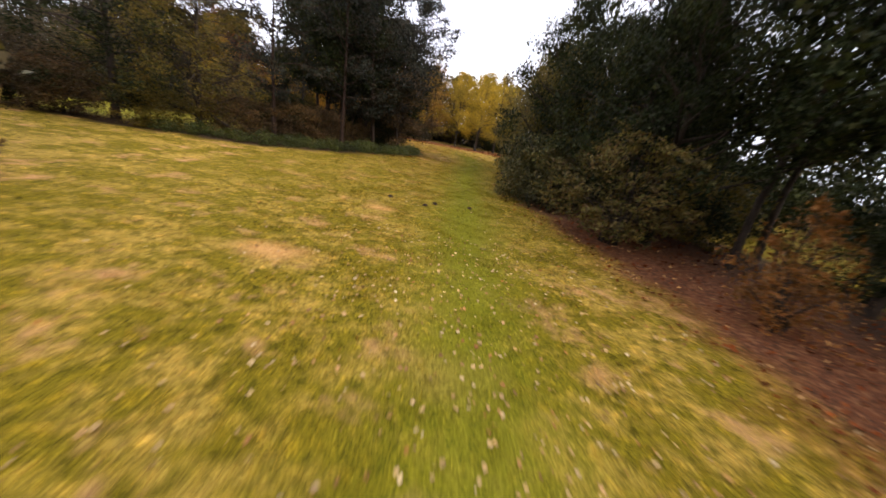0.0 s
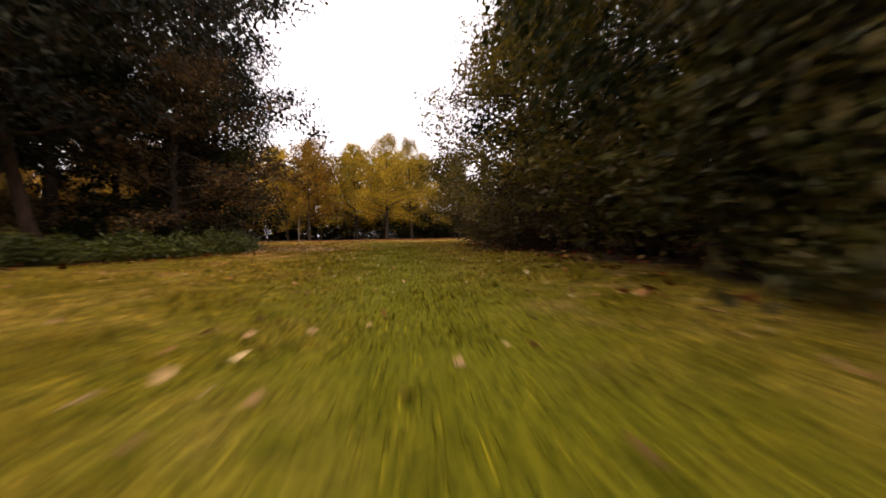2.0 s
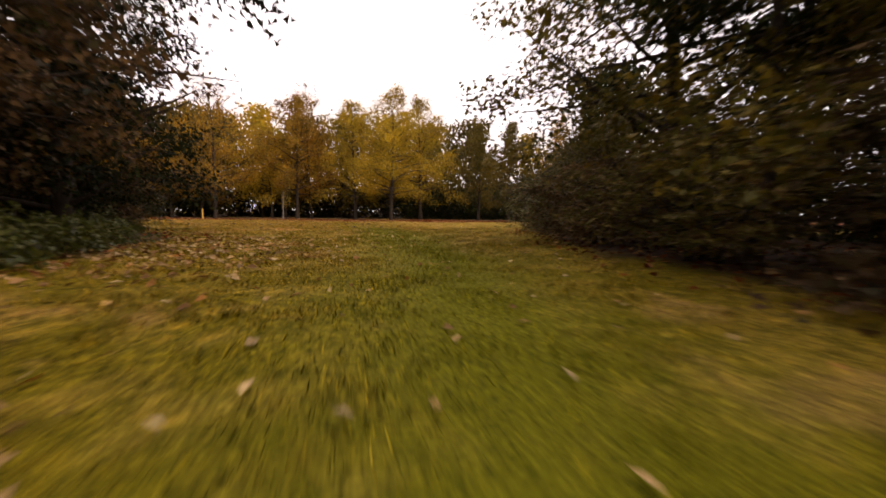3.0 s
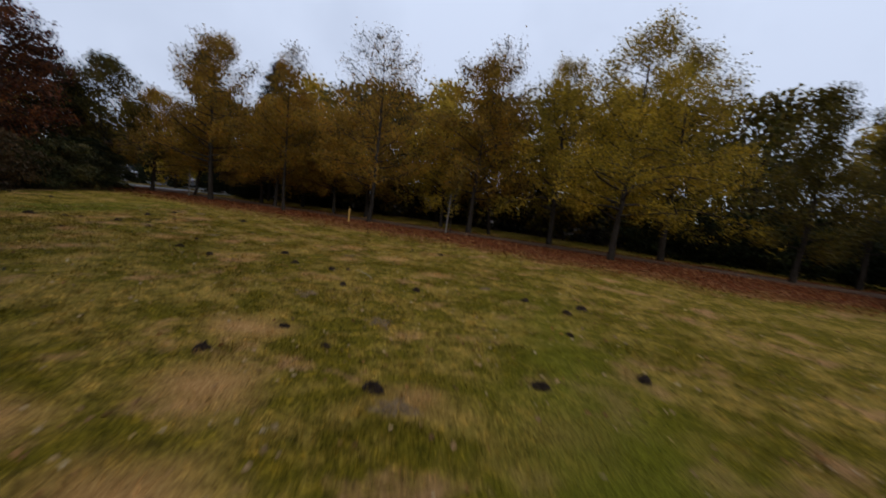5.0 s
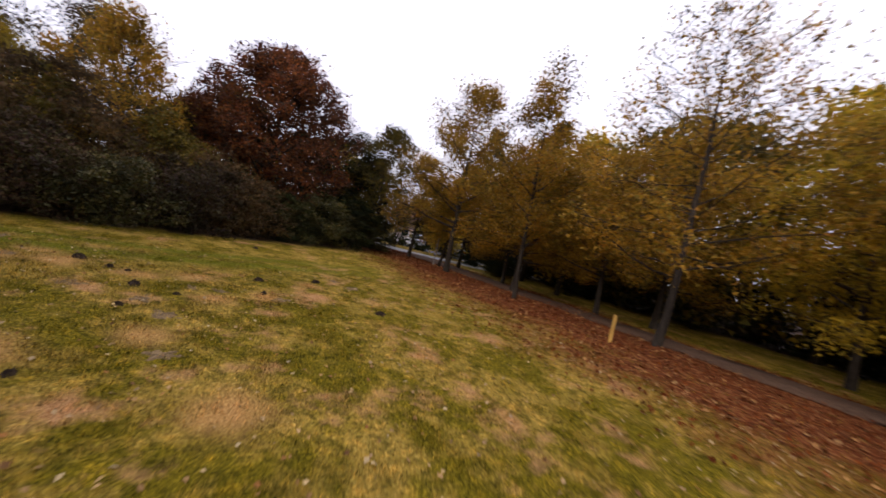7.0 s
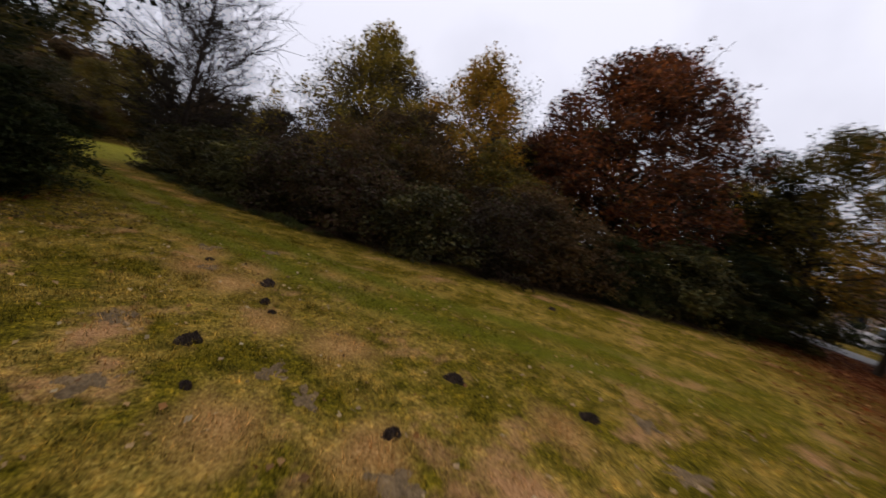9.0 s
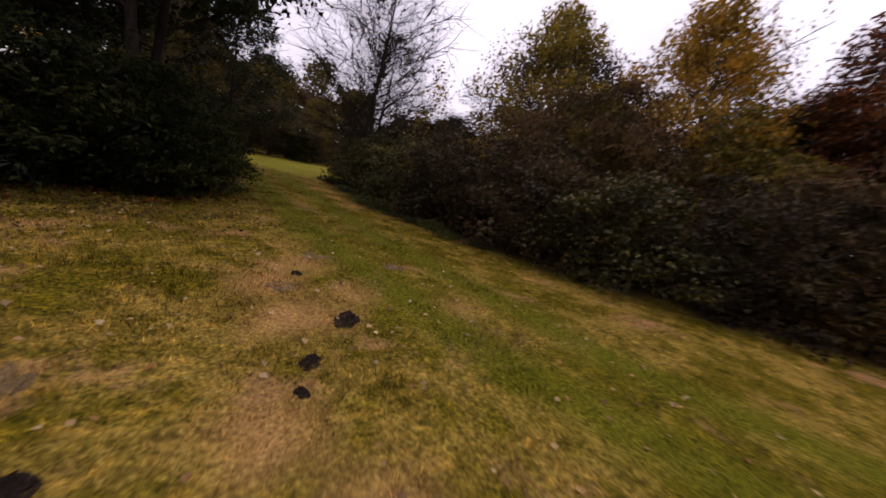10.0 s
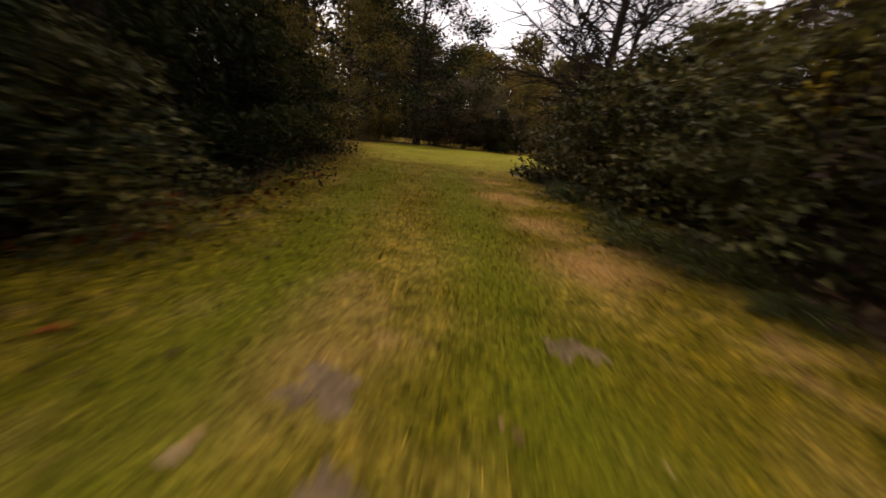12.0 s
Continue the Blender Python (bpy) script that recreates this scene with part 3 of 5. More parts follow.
    return root


def build_bush(name, seed, height, radius, leaf, leaves, size, bark, stems=9, lumps=46, spread=0.26, shape="ball", width=0.62, foot=0.12, up=0.5, simple=False, flat=0.42):
    """A bush: many stems from the ground, and leaves in flat sprays over an uneven mound that reaches down to the turf."""
    rng = np.random.default_rng(seed)
    wood, crown = Pile(), Pile()
    centres = []
    for k in range(lumps):
        h = (k + rng.uniform()) / lumps
        az = k * 2.4 + rng.uniform(-0.4, 0.4)
        prof = {"ball": crown_profile("ball", 0.18 + 0.78 * h), "dome": crown_profile("dome", h), "cone": crown_profile("cone", h)}[shape]
        r = radius * prof * rng.uniform(0.5, 1.12)
        centres.append((r * math.cos(az), r * math.sin(az), foot + (height - foot - 0.1) * h * rng.uniform(0.92, 1.04)))
    for k in range(lumps // 2):
        c = np.array(centres[rng.integers(lumps)]) * [*rng.uniform(1.0, 1.18, 2), rng.uniform(1.0, 1.16)]
        centres.append(tuple(c))
    centres = np.array(centres)
    for k in range(stems):
        az = k * 2.4
        aim = centres[rng.integers(len(centres))]
        base = np.array([math.cos(az), math.sin(az), 0]) * radius * 0.12
        mid = (base + aim) * 0.5 + [0, 0, height * 0.12]
        line = np.array([base + [0, 0, -0.08], base * 1.3 + [0, 0, height * 0.15], mid, (mid + aim) / 2, aim])
        tube(wood, line + rng.normal(size=(5, 3)) * 0.04, [0.045, 0.036, 0.026, 0.017, 0.007], 5)
    near = rng.integers(len(centres), size=leaves)
    # each spray points outwards, dips a little at its tip and is thin from top to bottom
    out = centres[:, :2] / (np.linalg.norm(centres[:, :2], axis=1)[:, None] + 0.15)
    width_of = np.concatenate([rng.uniform(0.8, 1.6, lumps), rng.uniform(0.4, 0.8, len(centres) - lumps)])
    dip = rng.normal(-0.12, 0.22, len(centres))
    k = np.clip(rng.normal(size=(leaves, 3)), -1.7, 1.7) * spread * width_of[near][:, None]
    along, across = k[:, :1] * 1.35, k[:, 1:2]
    o = out[near]
    pos = centres[near] + np.concatenate([o * along + o[:, ::-1] * [-1, 1] * across, k[:, 2:] * flat + along * dip[near][:, None]], 1)
    pull = rng.uniform(size=leaves) < 0.16
    pos[pull] *= rng.uniform(0.3, 0.9, pull.sum())[:, None]
    pos[:, 2] = np.where(pos[:, 2] < 0.04, 0.04 + rng.uniform(0, 0.25, leaves), pos[:, 2])
    leaf_quads(crown, rng, pos, size, up, width, simple=simple)
    root = new(name)
    if stems:
        part("branchwork", wood.mesh("branchwork", bark, True), root)
    part("foliage", crown.mesh("foliage", leaf), root)
    return root


KINDS = {
    "plane": lambda: build_tree("plane_tree", 11, 10.2, 2.15, 4.1, "broad", 46, 11, LEAF_OCHRE, 24000, 0.14, BARK_GREY, 0.15, 0.27, 0.4, 0.25, width=0.8, simple=True, droop=0.12),
    "plane_gold": lambda: build_tree("plane_tree", 12, 12.0, 2.15, 4.3, "broad", 50, 11, LEAF_GOLD, 26000, 0.14, BARK_GREY, 0.16, 0.28, 0.4, 0.45, width=0.8, simple=True, droop=0.12),
    "plane_thin": lambda: build_tree("plane_tree", 13, 10.8, 1.9, 3.9, "broad", 56, 16, LEAF_OCHRE, 14000, 0.125, BARK_GREY, 0.115, 0.25, 0.5, 1.0, width=0.8, simple=True, droop=0.1, twig=1.2, limb_r=0.6, thin_from=0.12),
    "plane_slim": lambda: build_tree("plane_tree", 14, 9.6, 2.2, 2.3, "cone", 26, 7, LEAF_OCHRE, 12000, 0.13, BARK_GREY, 0.09, 0.27, 0.6, 0.6, simple=True, width=0.8),
    "plane_olive": lambda: build_tree("plane_tree", 15, 11.5, 1.8, 3.1, "cone", 32, 8, LEAF_OLIVE, 19000, 0.15, BARK_GREY, 0.13, 0.27, 0.5, 0.25, simple=True, width=0.75),
    "pine": lambda: build_tree("pine_tree", 21, 12.6, 2.2, 4.4, "ball", 46, 10, LEAF_NEEDLE, 20000, 0.28, BARK_RUST, 0.125, 0.34, 0.2, 0.0, 0.06, 0.34, 0.1, 0.5, simple=True, keep=3),
    "pine_open": lambda: build_tree("pine_tree", 20, 12.6, 2.6, 4.2, "ball", 34, 9, LEAF_NEEDLE, 8500, 0.27, BARK_RUST, 0.125, 0.26, 0.2, 0.0, 0.05, 0.34, 0.1, 0.45, simple=True, keep=2),
    "yew": lambda: build_tree("yew_tree", 22, 9.0, 0.4, 3.2, "egg", 40, 9, LEAF_DARK, 26000, 0.17, BARK_DARK, 0.18, 0.22, 0.35, 0.0, 0.06, 0.45, simple=True, keep=3, clumps=58),
    "oak": lambda: build_tree("oak_tree", 23, 11.5, 0.7, 4.8, "dome", 46, 10, LEAF_DARK, 30000, 0.19, BARK_DARK, 0.22, 0.2, 0.3, 0.0, 0.05, 0.6, 0.12, simple=True, up=0.8, keep=3, clumps=70),
    "oak_olive": lambda: build_tree("oak_tree", 24, 11.0, 0.6, 4.6, "dome", 44, 10, LEAF_OLIVE, 30000, 0.175, BARK_DARK, 0.20, 0.2, 0.3, 0.0, 0.05, 0.6, 0.12, simple=True, up=0.8, keep=3, clumps=64),
    "thin_trunk": lambda: build_tree("ash_tree", 25, 11.0, 3.0, 2.9, "egg", 24, 7, LEAF_DARK, 15000, 0.2, BARK_DARK, 0.11, 0.42, 0.6, 0.0, simple=True, keep=3),
    "maple": lambda: build_tree("maple_tree", 26, 9.9, 1.9, 5.4, "dome", 60, 10, LEAF_RUST, 62000, 0.2, BARK_DARK, 0.20, 0.16, 0.25, 0.0, 0.04, 0.6, 0.05, 0.8, 0.7, simple=True, keep=4, twig=0.6, clumps=150),
    "beech": lambda: build_tree("beech_tree", 27, 6.4, 0.9, 3.2, "dome", 34, 9, LEAF_BROWN, 15000, 0.14, BARK_DARK, 0.13, 0.26, 0.1, 0.0, 0.08, 0.6, 0.12, 0.4, simple=True),
    "lime": lambda: build_tree("lime_tree", 28, 8.6, 0.8, 3.7, "egg", 46, 10, LEAF_LIME, 20000, 0.155, BARK_GREY, 0.14, 0.14, 0.45, 0.1, simple=True, width=0.8, keep=2, twig=0.7, clumps=70),
    "lime_brown": lambda: build_tree("lime_tree", 34, 8.6, 0.8, 3.5, "egg", 42, 10, LEAF_OCHRE, 19000, 0.155, BARK_GREY, 0.13, 0.14, 0.45, simple=True, width=0.8, keep=2, twig=0.7, clumps=70),
    "lime_olive": lambda: build_tree("lime_tree", 29, 8.6, 0.8, 3.4, "egg", 42, 10, LEAF_OLIVE, 19000, 0.155, BARK_GREY, 0.13, 0.14, 0.45, simple=True, width=0.8, keep=2, twig=0.7, clumps=64),
    "willow": lambda: build_tree("willow_tree", 33, 9.0, 0.5, 3.6, "egg", 38, 9, LEAF_GREYBROWN, 18000, 0.19, BARK_GREY, 0.14, 0.36, 0.45, 0.1, 0.06, 0.4, simple=True, keep=3),
    "sapling": lambda: build_tree("sapling", 35, 5.2, 0.9, 0.8, "egg", 18, 5, LEAF_LIME, 650, 0.13, BARK_GREY, 0.035, 0.16, 0.9, 0.2, simple=True, width=0.7),
    "bare": lambda: build_tree("birch_tree", 30, 11.0, 1.5, 3.3, "egg", 90, 24, LEAF_BROWN, 900, 0.07, BARK_DARK, 0.12, 0.2, 0.6, twig=1.9, twig_r=1.3, limb_r=0.55),
    "fir": lambda: build_tree("fir_tree", 31, 14.0, 0.8, 3.2, "cone", 50, 8, LEAF_NEEDLE, 14000, 0.3, BARK_DARK, 0.2, 0.32, 0.0, 0.0, 0.01, 0.4, 0.12, 0.5, simple=True, keep=3),
    "far_olive": lambda: build_tree("woodland_tree", 41, 12.0, 0.7, 4.6, "egg", 28, 7, LEAF_OLIVE, 5000, 0.5, BARK_DARK, 0.18, 0.6, 0.5, simple=True, keep=4),
    "far_gold": lambda: build_tree("woodland_tree", 42, 12.5, 0.8, 4.3, "egg", 28, 7, LEAF_GOLD, 5000, 0.48, BARK_DARK, 0.18, 0.6, 0.5, 0.15, simple=True, keep=4),
    "far_brown": lambda: build_tree("woodland_tree", 43, 10.0, 0.6, 4.6, "dome", 28, 7, LEAF_BROWN, 5000, 0.48, BARK_DARK, 0.18, 0.6, 0.4, simple=True, keep=4),
    "far_dark": lambda: build_tree("woodland_tree", 44, 11.0, 0.3, 4.4, "egg", 28, 7, LEAF_DARK, 5500, 0.52, BARK_DARK, 0.18, 0.6, 0.4, simple=True, keep=4),
    "holly": lambda: build_bush("holly_bush", 51, 2.8, 1.8, LEAF_HOLLY, 14500, 0.115, BARK_DARK, flat=0.7),
    "laurel": lambda: build_bush("laurel_bush", 52, 2.7, 1.9, LEAF_HOLLY, 13000, 0.165, BARK_DARK, width=0.45, simple=True),
    "airy_viburnum": lambda: build_bush("viburnum_bush", 64, 3.5, 1.9, LEAF_FADING, 7500, 0.13, BARK_DARK, stems=16, lumps=64, spread=0.24, width=0.5, foot=0.5, flat=0.3),
    "dark_laurel": lambda: build_bush("laurel_bush", 62, 2.7, 1.9, LEAF_DARK, 15500, 0.12, BARK_DARK, width=0.42, flat=0.28, up=0.8),
    "viburnum": lambda: build_bush("viburnum_bush", 53, 3.5, 1.8, LEAF_GREYGREEN, 13500, 0.145, BARK_DARK, width=0.5, simple=True),
    "plum": lambda: build_bush("plum_bush", 54, 2.9, 1.9, LEAF_PLUM, 14000, 0.13, BARK_DARK, simple=True),
    "hazel": lambda: build_bush("hazel_bush", 55, 4.4, 2.1, LEAF_OLIVE, 13000, 0.165, BARK_DARK, lumps=56, spread=0.32, simple=True),
    "brown_bush": lambda: build_bush("dogwood_bush", 56, 3.2, 1.8, LEAF_BROWN, 11000, 0.135, BARK_DARK, spread=0.3, simple=True),
    "orange_bush": lambda: build_bush("spindle_bush", 57, 1.7, 0.9, LEAF_ORANGE, 1500, 0.10, BARK_DARK, lumps=26, spread=0.2),
    "yew_bush": lambda: build_bush("yew_bush", 58, 3.4, 2.2, LEAF_DARK, 20000, 0.125, BARK_DARK, shape="dome", width=0.42, simple=True, flat=0.28, up=0.8),
    "nettle": lambda: build_bush("nettle_patch", 59, 0.62, 0.85, LEAF_HERB, 1900, 0.10, BARK_DARK, stems=0, lumps=34, spread=0.12, shape="dome", foot=0.05, simple=True, flat=0.8),
    "pale_bush": lambda: build_bush("willow_bush", 63, 2.2, 1.5, LEAF_PALE, 3500, 0.16, BARK_GREY, lumps=34, spread=0.24, width=0.3, simple=True),
    "far_shrub": lambda: build_bush("woodland_shrub", 60, 4.6, 2.6, LEAF_DARK, 6000, 0.33, BARK_DARK, spread=0.45, simple=True),
    "far_shrub_brown": lambda: build_bush("woodland_shrub", 61, 3.6, 2.5, LEAF_PLUM, 5400, 0.31, BARK_DARK, spread=0.42, simple=True),
}
FIRST = {}
TURN = random.Random(7)


def plant(kind, x, y, scale=1.0, tall=1.0, label="", category="tree", group=""):
    """Sets a plant of a kind on the ground, turned by chance."""
    m = Matrix.Translation((x, y, float(height_at(x, y)))) @ Matrix.Rotation(TURN.uniform(0, 6.28), 4, "Z")
    size = Vector((scale, scale, scale * tall))
    if kind not in FIRST:
        ob = FIRST[kind] = KINDS[kind]()
        ob.matrix_basis = m @ Matrix.Diagonal((*size, 1))
    else:
        first = FIRST[kind].scale
        ob = copy_thing(FIRST[kind], m @ Matrix.Diagonal((size[0] / first[0], size[1] / first[1], size[2] / first[2], 1)))
    for key in ("label", "category", "group"):
        if key in ob:
            del ob[key]
    return tagged(ob, label, category, group)


# the planted line of autumn trees north of the meadow
ROW = "trees along the footpath"
for kind, x, y, s, t, label in [
    ("plane_thin", -7.9, 59.1, 1.05, 1.08, "plane tree with thin yellow top and bare grey trunk"),
    ("plane", -2.0, 61.9, 1.05, 1.04, "ochre plane tree on rust-brown leaf litter"),
    ("plane_thin", -0.9, 63.6, 0.85, 1.42, "tall half-bare plane tree behind the footpath"),
    ("plane_gold", 3.2, 61.2, 0.9, 1.02, "golden plane tree beside the footpath"),
    ("plane_gold", 6.2, 57.6, 0.94, 0.98, "broad golden-green plane tree with leafy crown"),
    ("plane_gold", 9.4, 61.4, 0.97, 1.0, "golden-green plane tree with dark trunk"),
    ("plane_olive", 14.6, 59.3, 0.92, 0.9, "narrow olive-green tree with pointed crown"),
    ("plane_olive", 18.4, 61.2, 0.9, 1.0, "narrow olive tree at the footpath's edge"),
    ("plane_slim", 20.6, 57.0, 1.0, 1.05, "slender half-bare tree beside dark shrubs"),
    ("plane", -19.8, 58.4, 1.0, 1.08, "ochre plane tree with low leafy crown"),
    ("plane_slim", -13.4, 58.0, 1.05, 1.0, "slender young plane tree with brown leaves"),
    ("plane", -15.6, 59.8, 0.8, 0.95, "small ochre plane tree with low leafy crown"),
    ("plane_slim", -22.4, 59.4, 0.9, 0.95, "slender young plane tree near the road"),
    ("plane", -16.6, 64.2, 0.92, 0.95, "ochre plane tree behind the footpath"),
    ("plane", -10.4, 63.4, 0.9, 0.95, "ochre plane tree with olive leaves behind the footpath"),
    ("plane_gold", -4.6, 64.2, 0.78, 0.95, "small golden plane tree behind the footpath"),
    ("sapling", -2.45, 58.75, 0.9, 0.95, "staked young plane tree with few leaves"),
    ("plane", -21.6, 66.0, 0.92, 0.95, "ochre plane tree beside the pale road"),
    ("plane", -18.0, 61.2, 0.75, 0.95, "small ochre plane tree across the footpath"),
    ("plane", -12.0, 61.6, 0.75, 0.98, "small ochre plane tree across the footpath"),
    ("plane", -23.4, 61.6, 0.8, 0.9, "ochre plane tree near the pale road"),
    ("plane", -25.8, 58.8, 0.8, 0.9, "ochre plane tree at the hedge's end"),
]:
    plant(kind, x, y, s, t, label, "tree", ROW)

# the wooded island between the two lanes
for kind, x, y, s, t, label in [
    ("pine", -2.9, 32.2, 0.97, 0.97, "dark pine with reddish trunk leaning over the lane"),
    ("pine", -3.1, 27.2, 0.95, 1.0, "tall dark pine with reddish trunk above nettles"),
    ("pine_open", -4.8, 25.0, 0.95, 1.02, "tall dark pine among brown undergrowth"),
    ("pine_open", -6.4, 30.0, 1.0, 1.0, "tall dark pine behind grey-brown undergrowth"),
    ("pine_open", -7.6, 21.6, 0.85, 1.0, "dark pine at the thicket's south front"),
    ("oak_olive", -10.8, 20.0, 0.72, 1.08, "olive-brown oak beside the dark pines"),
    ("oak", -14.2, 19.0, 0.82, 1.0, "dark oak at the narrow lane's end"),
    ("willow", -17.0, 17.8, 0.75, 0.58, "grey-brown willow at the lawn's corner"),
    ("lime_olive", -20.8, 16.0, 0.75, 0.8, "olive-brown lime at the lawn's corner"),
    ("fir", -24.5, 16.4, 0.5, 1.0, "small dark pointed fir beyond the lawn"),
    ("pine_open", -6.0, 35.4, 0.95, 1.0, "dark pine in the middle of the thicket"),
    ("pine_open", -8.6, 33.4, 1.05, 0.95, "dark pine above evergreen shrubs"),
    ("thin_trunk", -9.7, 37.4, 1.1, 0.95, "dark ash with high crown above the laurels"),
    ("yew", -4.2, 37.6, 0.72, 0.85, "dark yew tree with low boughs"),
    ("pine", -4.2, 35.6, 0.8, 1.05, "dark pine leaning over the brown beech"),
    ("beech", -1.9, 30.4, 0.95, 1.0, "beech with withered brown leaves over the lane"),
    ("yew", -2.5, 34.4, 0.9, 1.05, "tall dark yew leaning over the lane"),
    ("beech", -3.2, 36.6, 0.7, 0.9, "small withered brown beech beside the yew"),
    ("pine_open", -10.0, 28.6, 0.95, 1.0, "tall dark pine at the thicket's corner"),
    ("thin_trunk", -4.4, 29.4, 0.95, 1.0, "dark thin ash trunk between the pines"),
    ("thin_trunk", -5.4, 27.2, 0.9, 1.05, "dark thin ash trunk above brown undergrowth"),
    ("thin_trunk", -5.9, 32.2, 1.0, 1.0, "dark thin ash trunk in the thicket's shade"),
    ("thin_trunk", -7.9, 25.8, 0.9, 1.0, "dark thin ash trunk behind the pines"),
    ("thin_trunk", -9.9, 35.2, 1.15, 0.95, "dark ash with high crown over the narrow lane"),
    ("oak_olive", -10.0, 31.6, 0.5, 0.55, "small olive oak hanging over the narrow lane"),
]:
    plant(kind, x, y, s, t, label, "tree")
for kind, x, y, s, t, label in [
    ("yew_bush", -6.4, 39.2, 0.85, 0.95, "dark yew bush touching the meadow"),
    ("dark_laurel", -8.4, 38.9, 0.95, 1.0, "dark laurel bush at the meadow's edge"),
    ("yew_bush", -9.9, 38.1, 0.8, 0.85, "dark yew bush at the lane's corner"),
    ("dark_laurel", -10.5, 35.4, 0.75, 1.1, "dark laurel bush leaning over the lane"),
    ("yew_bush", -10.4, 33.0, 0.7, 1.15, "dark yew bush beside the narrow lane"),
    ("yew_bush", -8.0, 39.2, 0.75, 0.85, "dark yew bush hanging over leaf litter"),
    ("holly", -10.7, 37.4, 0.55, 0.8, "small glossy holly at the lane's corner"),
    ("dark_laurel", -10.2, 38.5, 0.7, 0.9, "small dark laurel at the lane's corner"),
    ("dark_laurel", -10.5, 30.6, 0.75, 1.1, "dark laurel bush beside the narrow lane"),
    ("holly", -4.2, 38.9, 0.7, 0.8, "glossy holly bush beneath the yew"),
    ("brown_bush", -6.2, 25.4, 0.8, 0.9, "grey-brown dogwood bush with withered leaves"),
    ("brown_bush", -4.6, 27.8, 0.65, 0.8, "grey-brown dogwood bush under the pines"),
    ("hazel", -9.9, 26.6, 0.7, 0.75, "olive hazel bush at the thicket's corner"),
    ("brown_bush", -7.4, 23.2, 0.85, 0.85, "grey-brown dogwood bush behind the pine trunks"),
    ("brown_bush", -9.6, 20.8, 0.85, 0.85, "grey-brown dogwood bush with withered leaves"),
    ("hazel", -12.0, 18.6, 0.7, 0.65, "olive hazel bush at the thicket's south front"),
    ("brown_bush", -15.2, 17.8, 0.95, 0.8, "grey-brown dogwood bush beneath the willows"),
    ("dark_laurel", -18.6, 17.2, 1.0, 0.8, "dark laurel bush beneath the willows"),
    ("brown_bush", -21.6, 15.2, 1.0, 0.8, "grey-brown dogwood bush at the lawn's corner"),
    ("dark_laurel", -8.6, 24.6, 1.0, 1.0, "dark laurel in the thicket's shade"),
    ("dark_laurel", -3.6, 30.4, 0.8, 0.8, "dark laurel in the thicket's shade"),
    ("brown_bush", -4.6, 33.8, 0.6, 0.8, "withered brown bush under the pines"),
    ("dark_laurel", -7.0, 33.2, 0.8, 0.8, "dark laurel in the thicket's middle"),
    ("dark_laurel", -5.2, 36.0, 0.8, 0.85, "dark laurel beneath the pine"),
]:
    plant(kind, x, y, s, t, label, "bush")
for k, (x, y) in enumerate([(-0.8, 32.0), (-0.7, 30.8), (-0.8, 29.7), (-1.2, 28.6), (-1.7, 27.6), (-2.3, 26.6), (-2.9, 25.6), (-3.5, 24.6), (-4.2, 23.6), (-4.9, 22.6), (-5.7, 21.7), (-6.5, 20.8), (-7.4, 19.9), (-8.5, 19.2), (-9.8, 18.6), (-1.8, 30.0), (-2.3, 28.4), (-3.4, 26.6), (-5.0, 24.2), (-6.6, 22.4), (-1.1, 33.2), (-11.2, 18.2)]):
    plant("nettle", x, y, 0.85 + 0.3 * ((k * 7) % 5) / 5, 0.95, "low green nettle patch at the thicket's edge", "undergrowth", "nettles round the thicket")

for k in range(15):
    y = 30.4 + k * 0.78
    plant("nettle", float(np.interp(y, WEST_Y, WEST_X)) - 0.25 - 0.15 * math.sin(k * 2.3), y, 0.5 + 0.14 * math.sin(k * 1.7), 0.62, "low green nettle patch at the hedge's foot", "undergrowth", "nettles along the hedge")

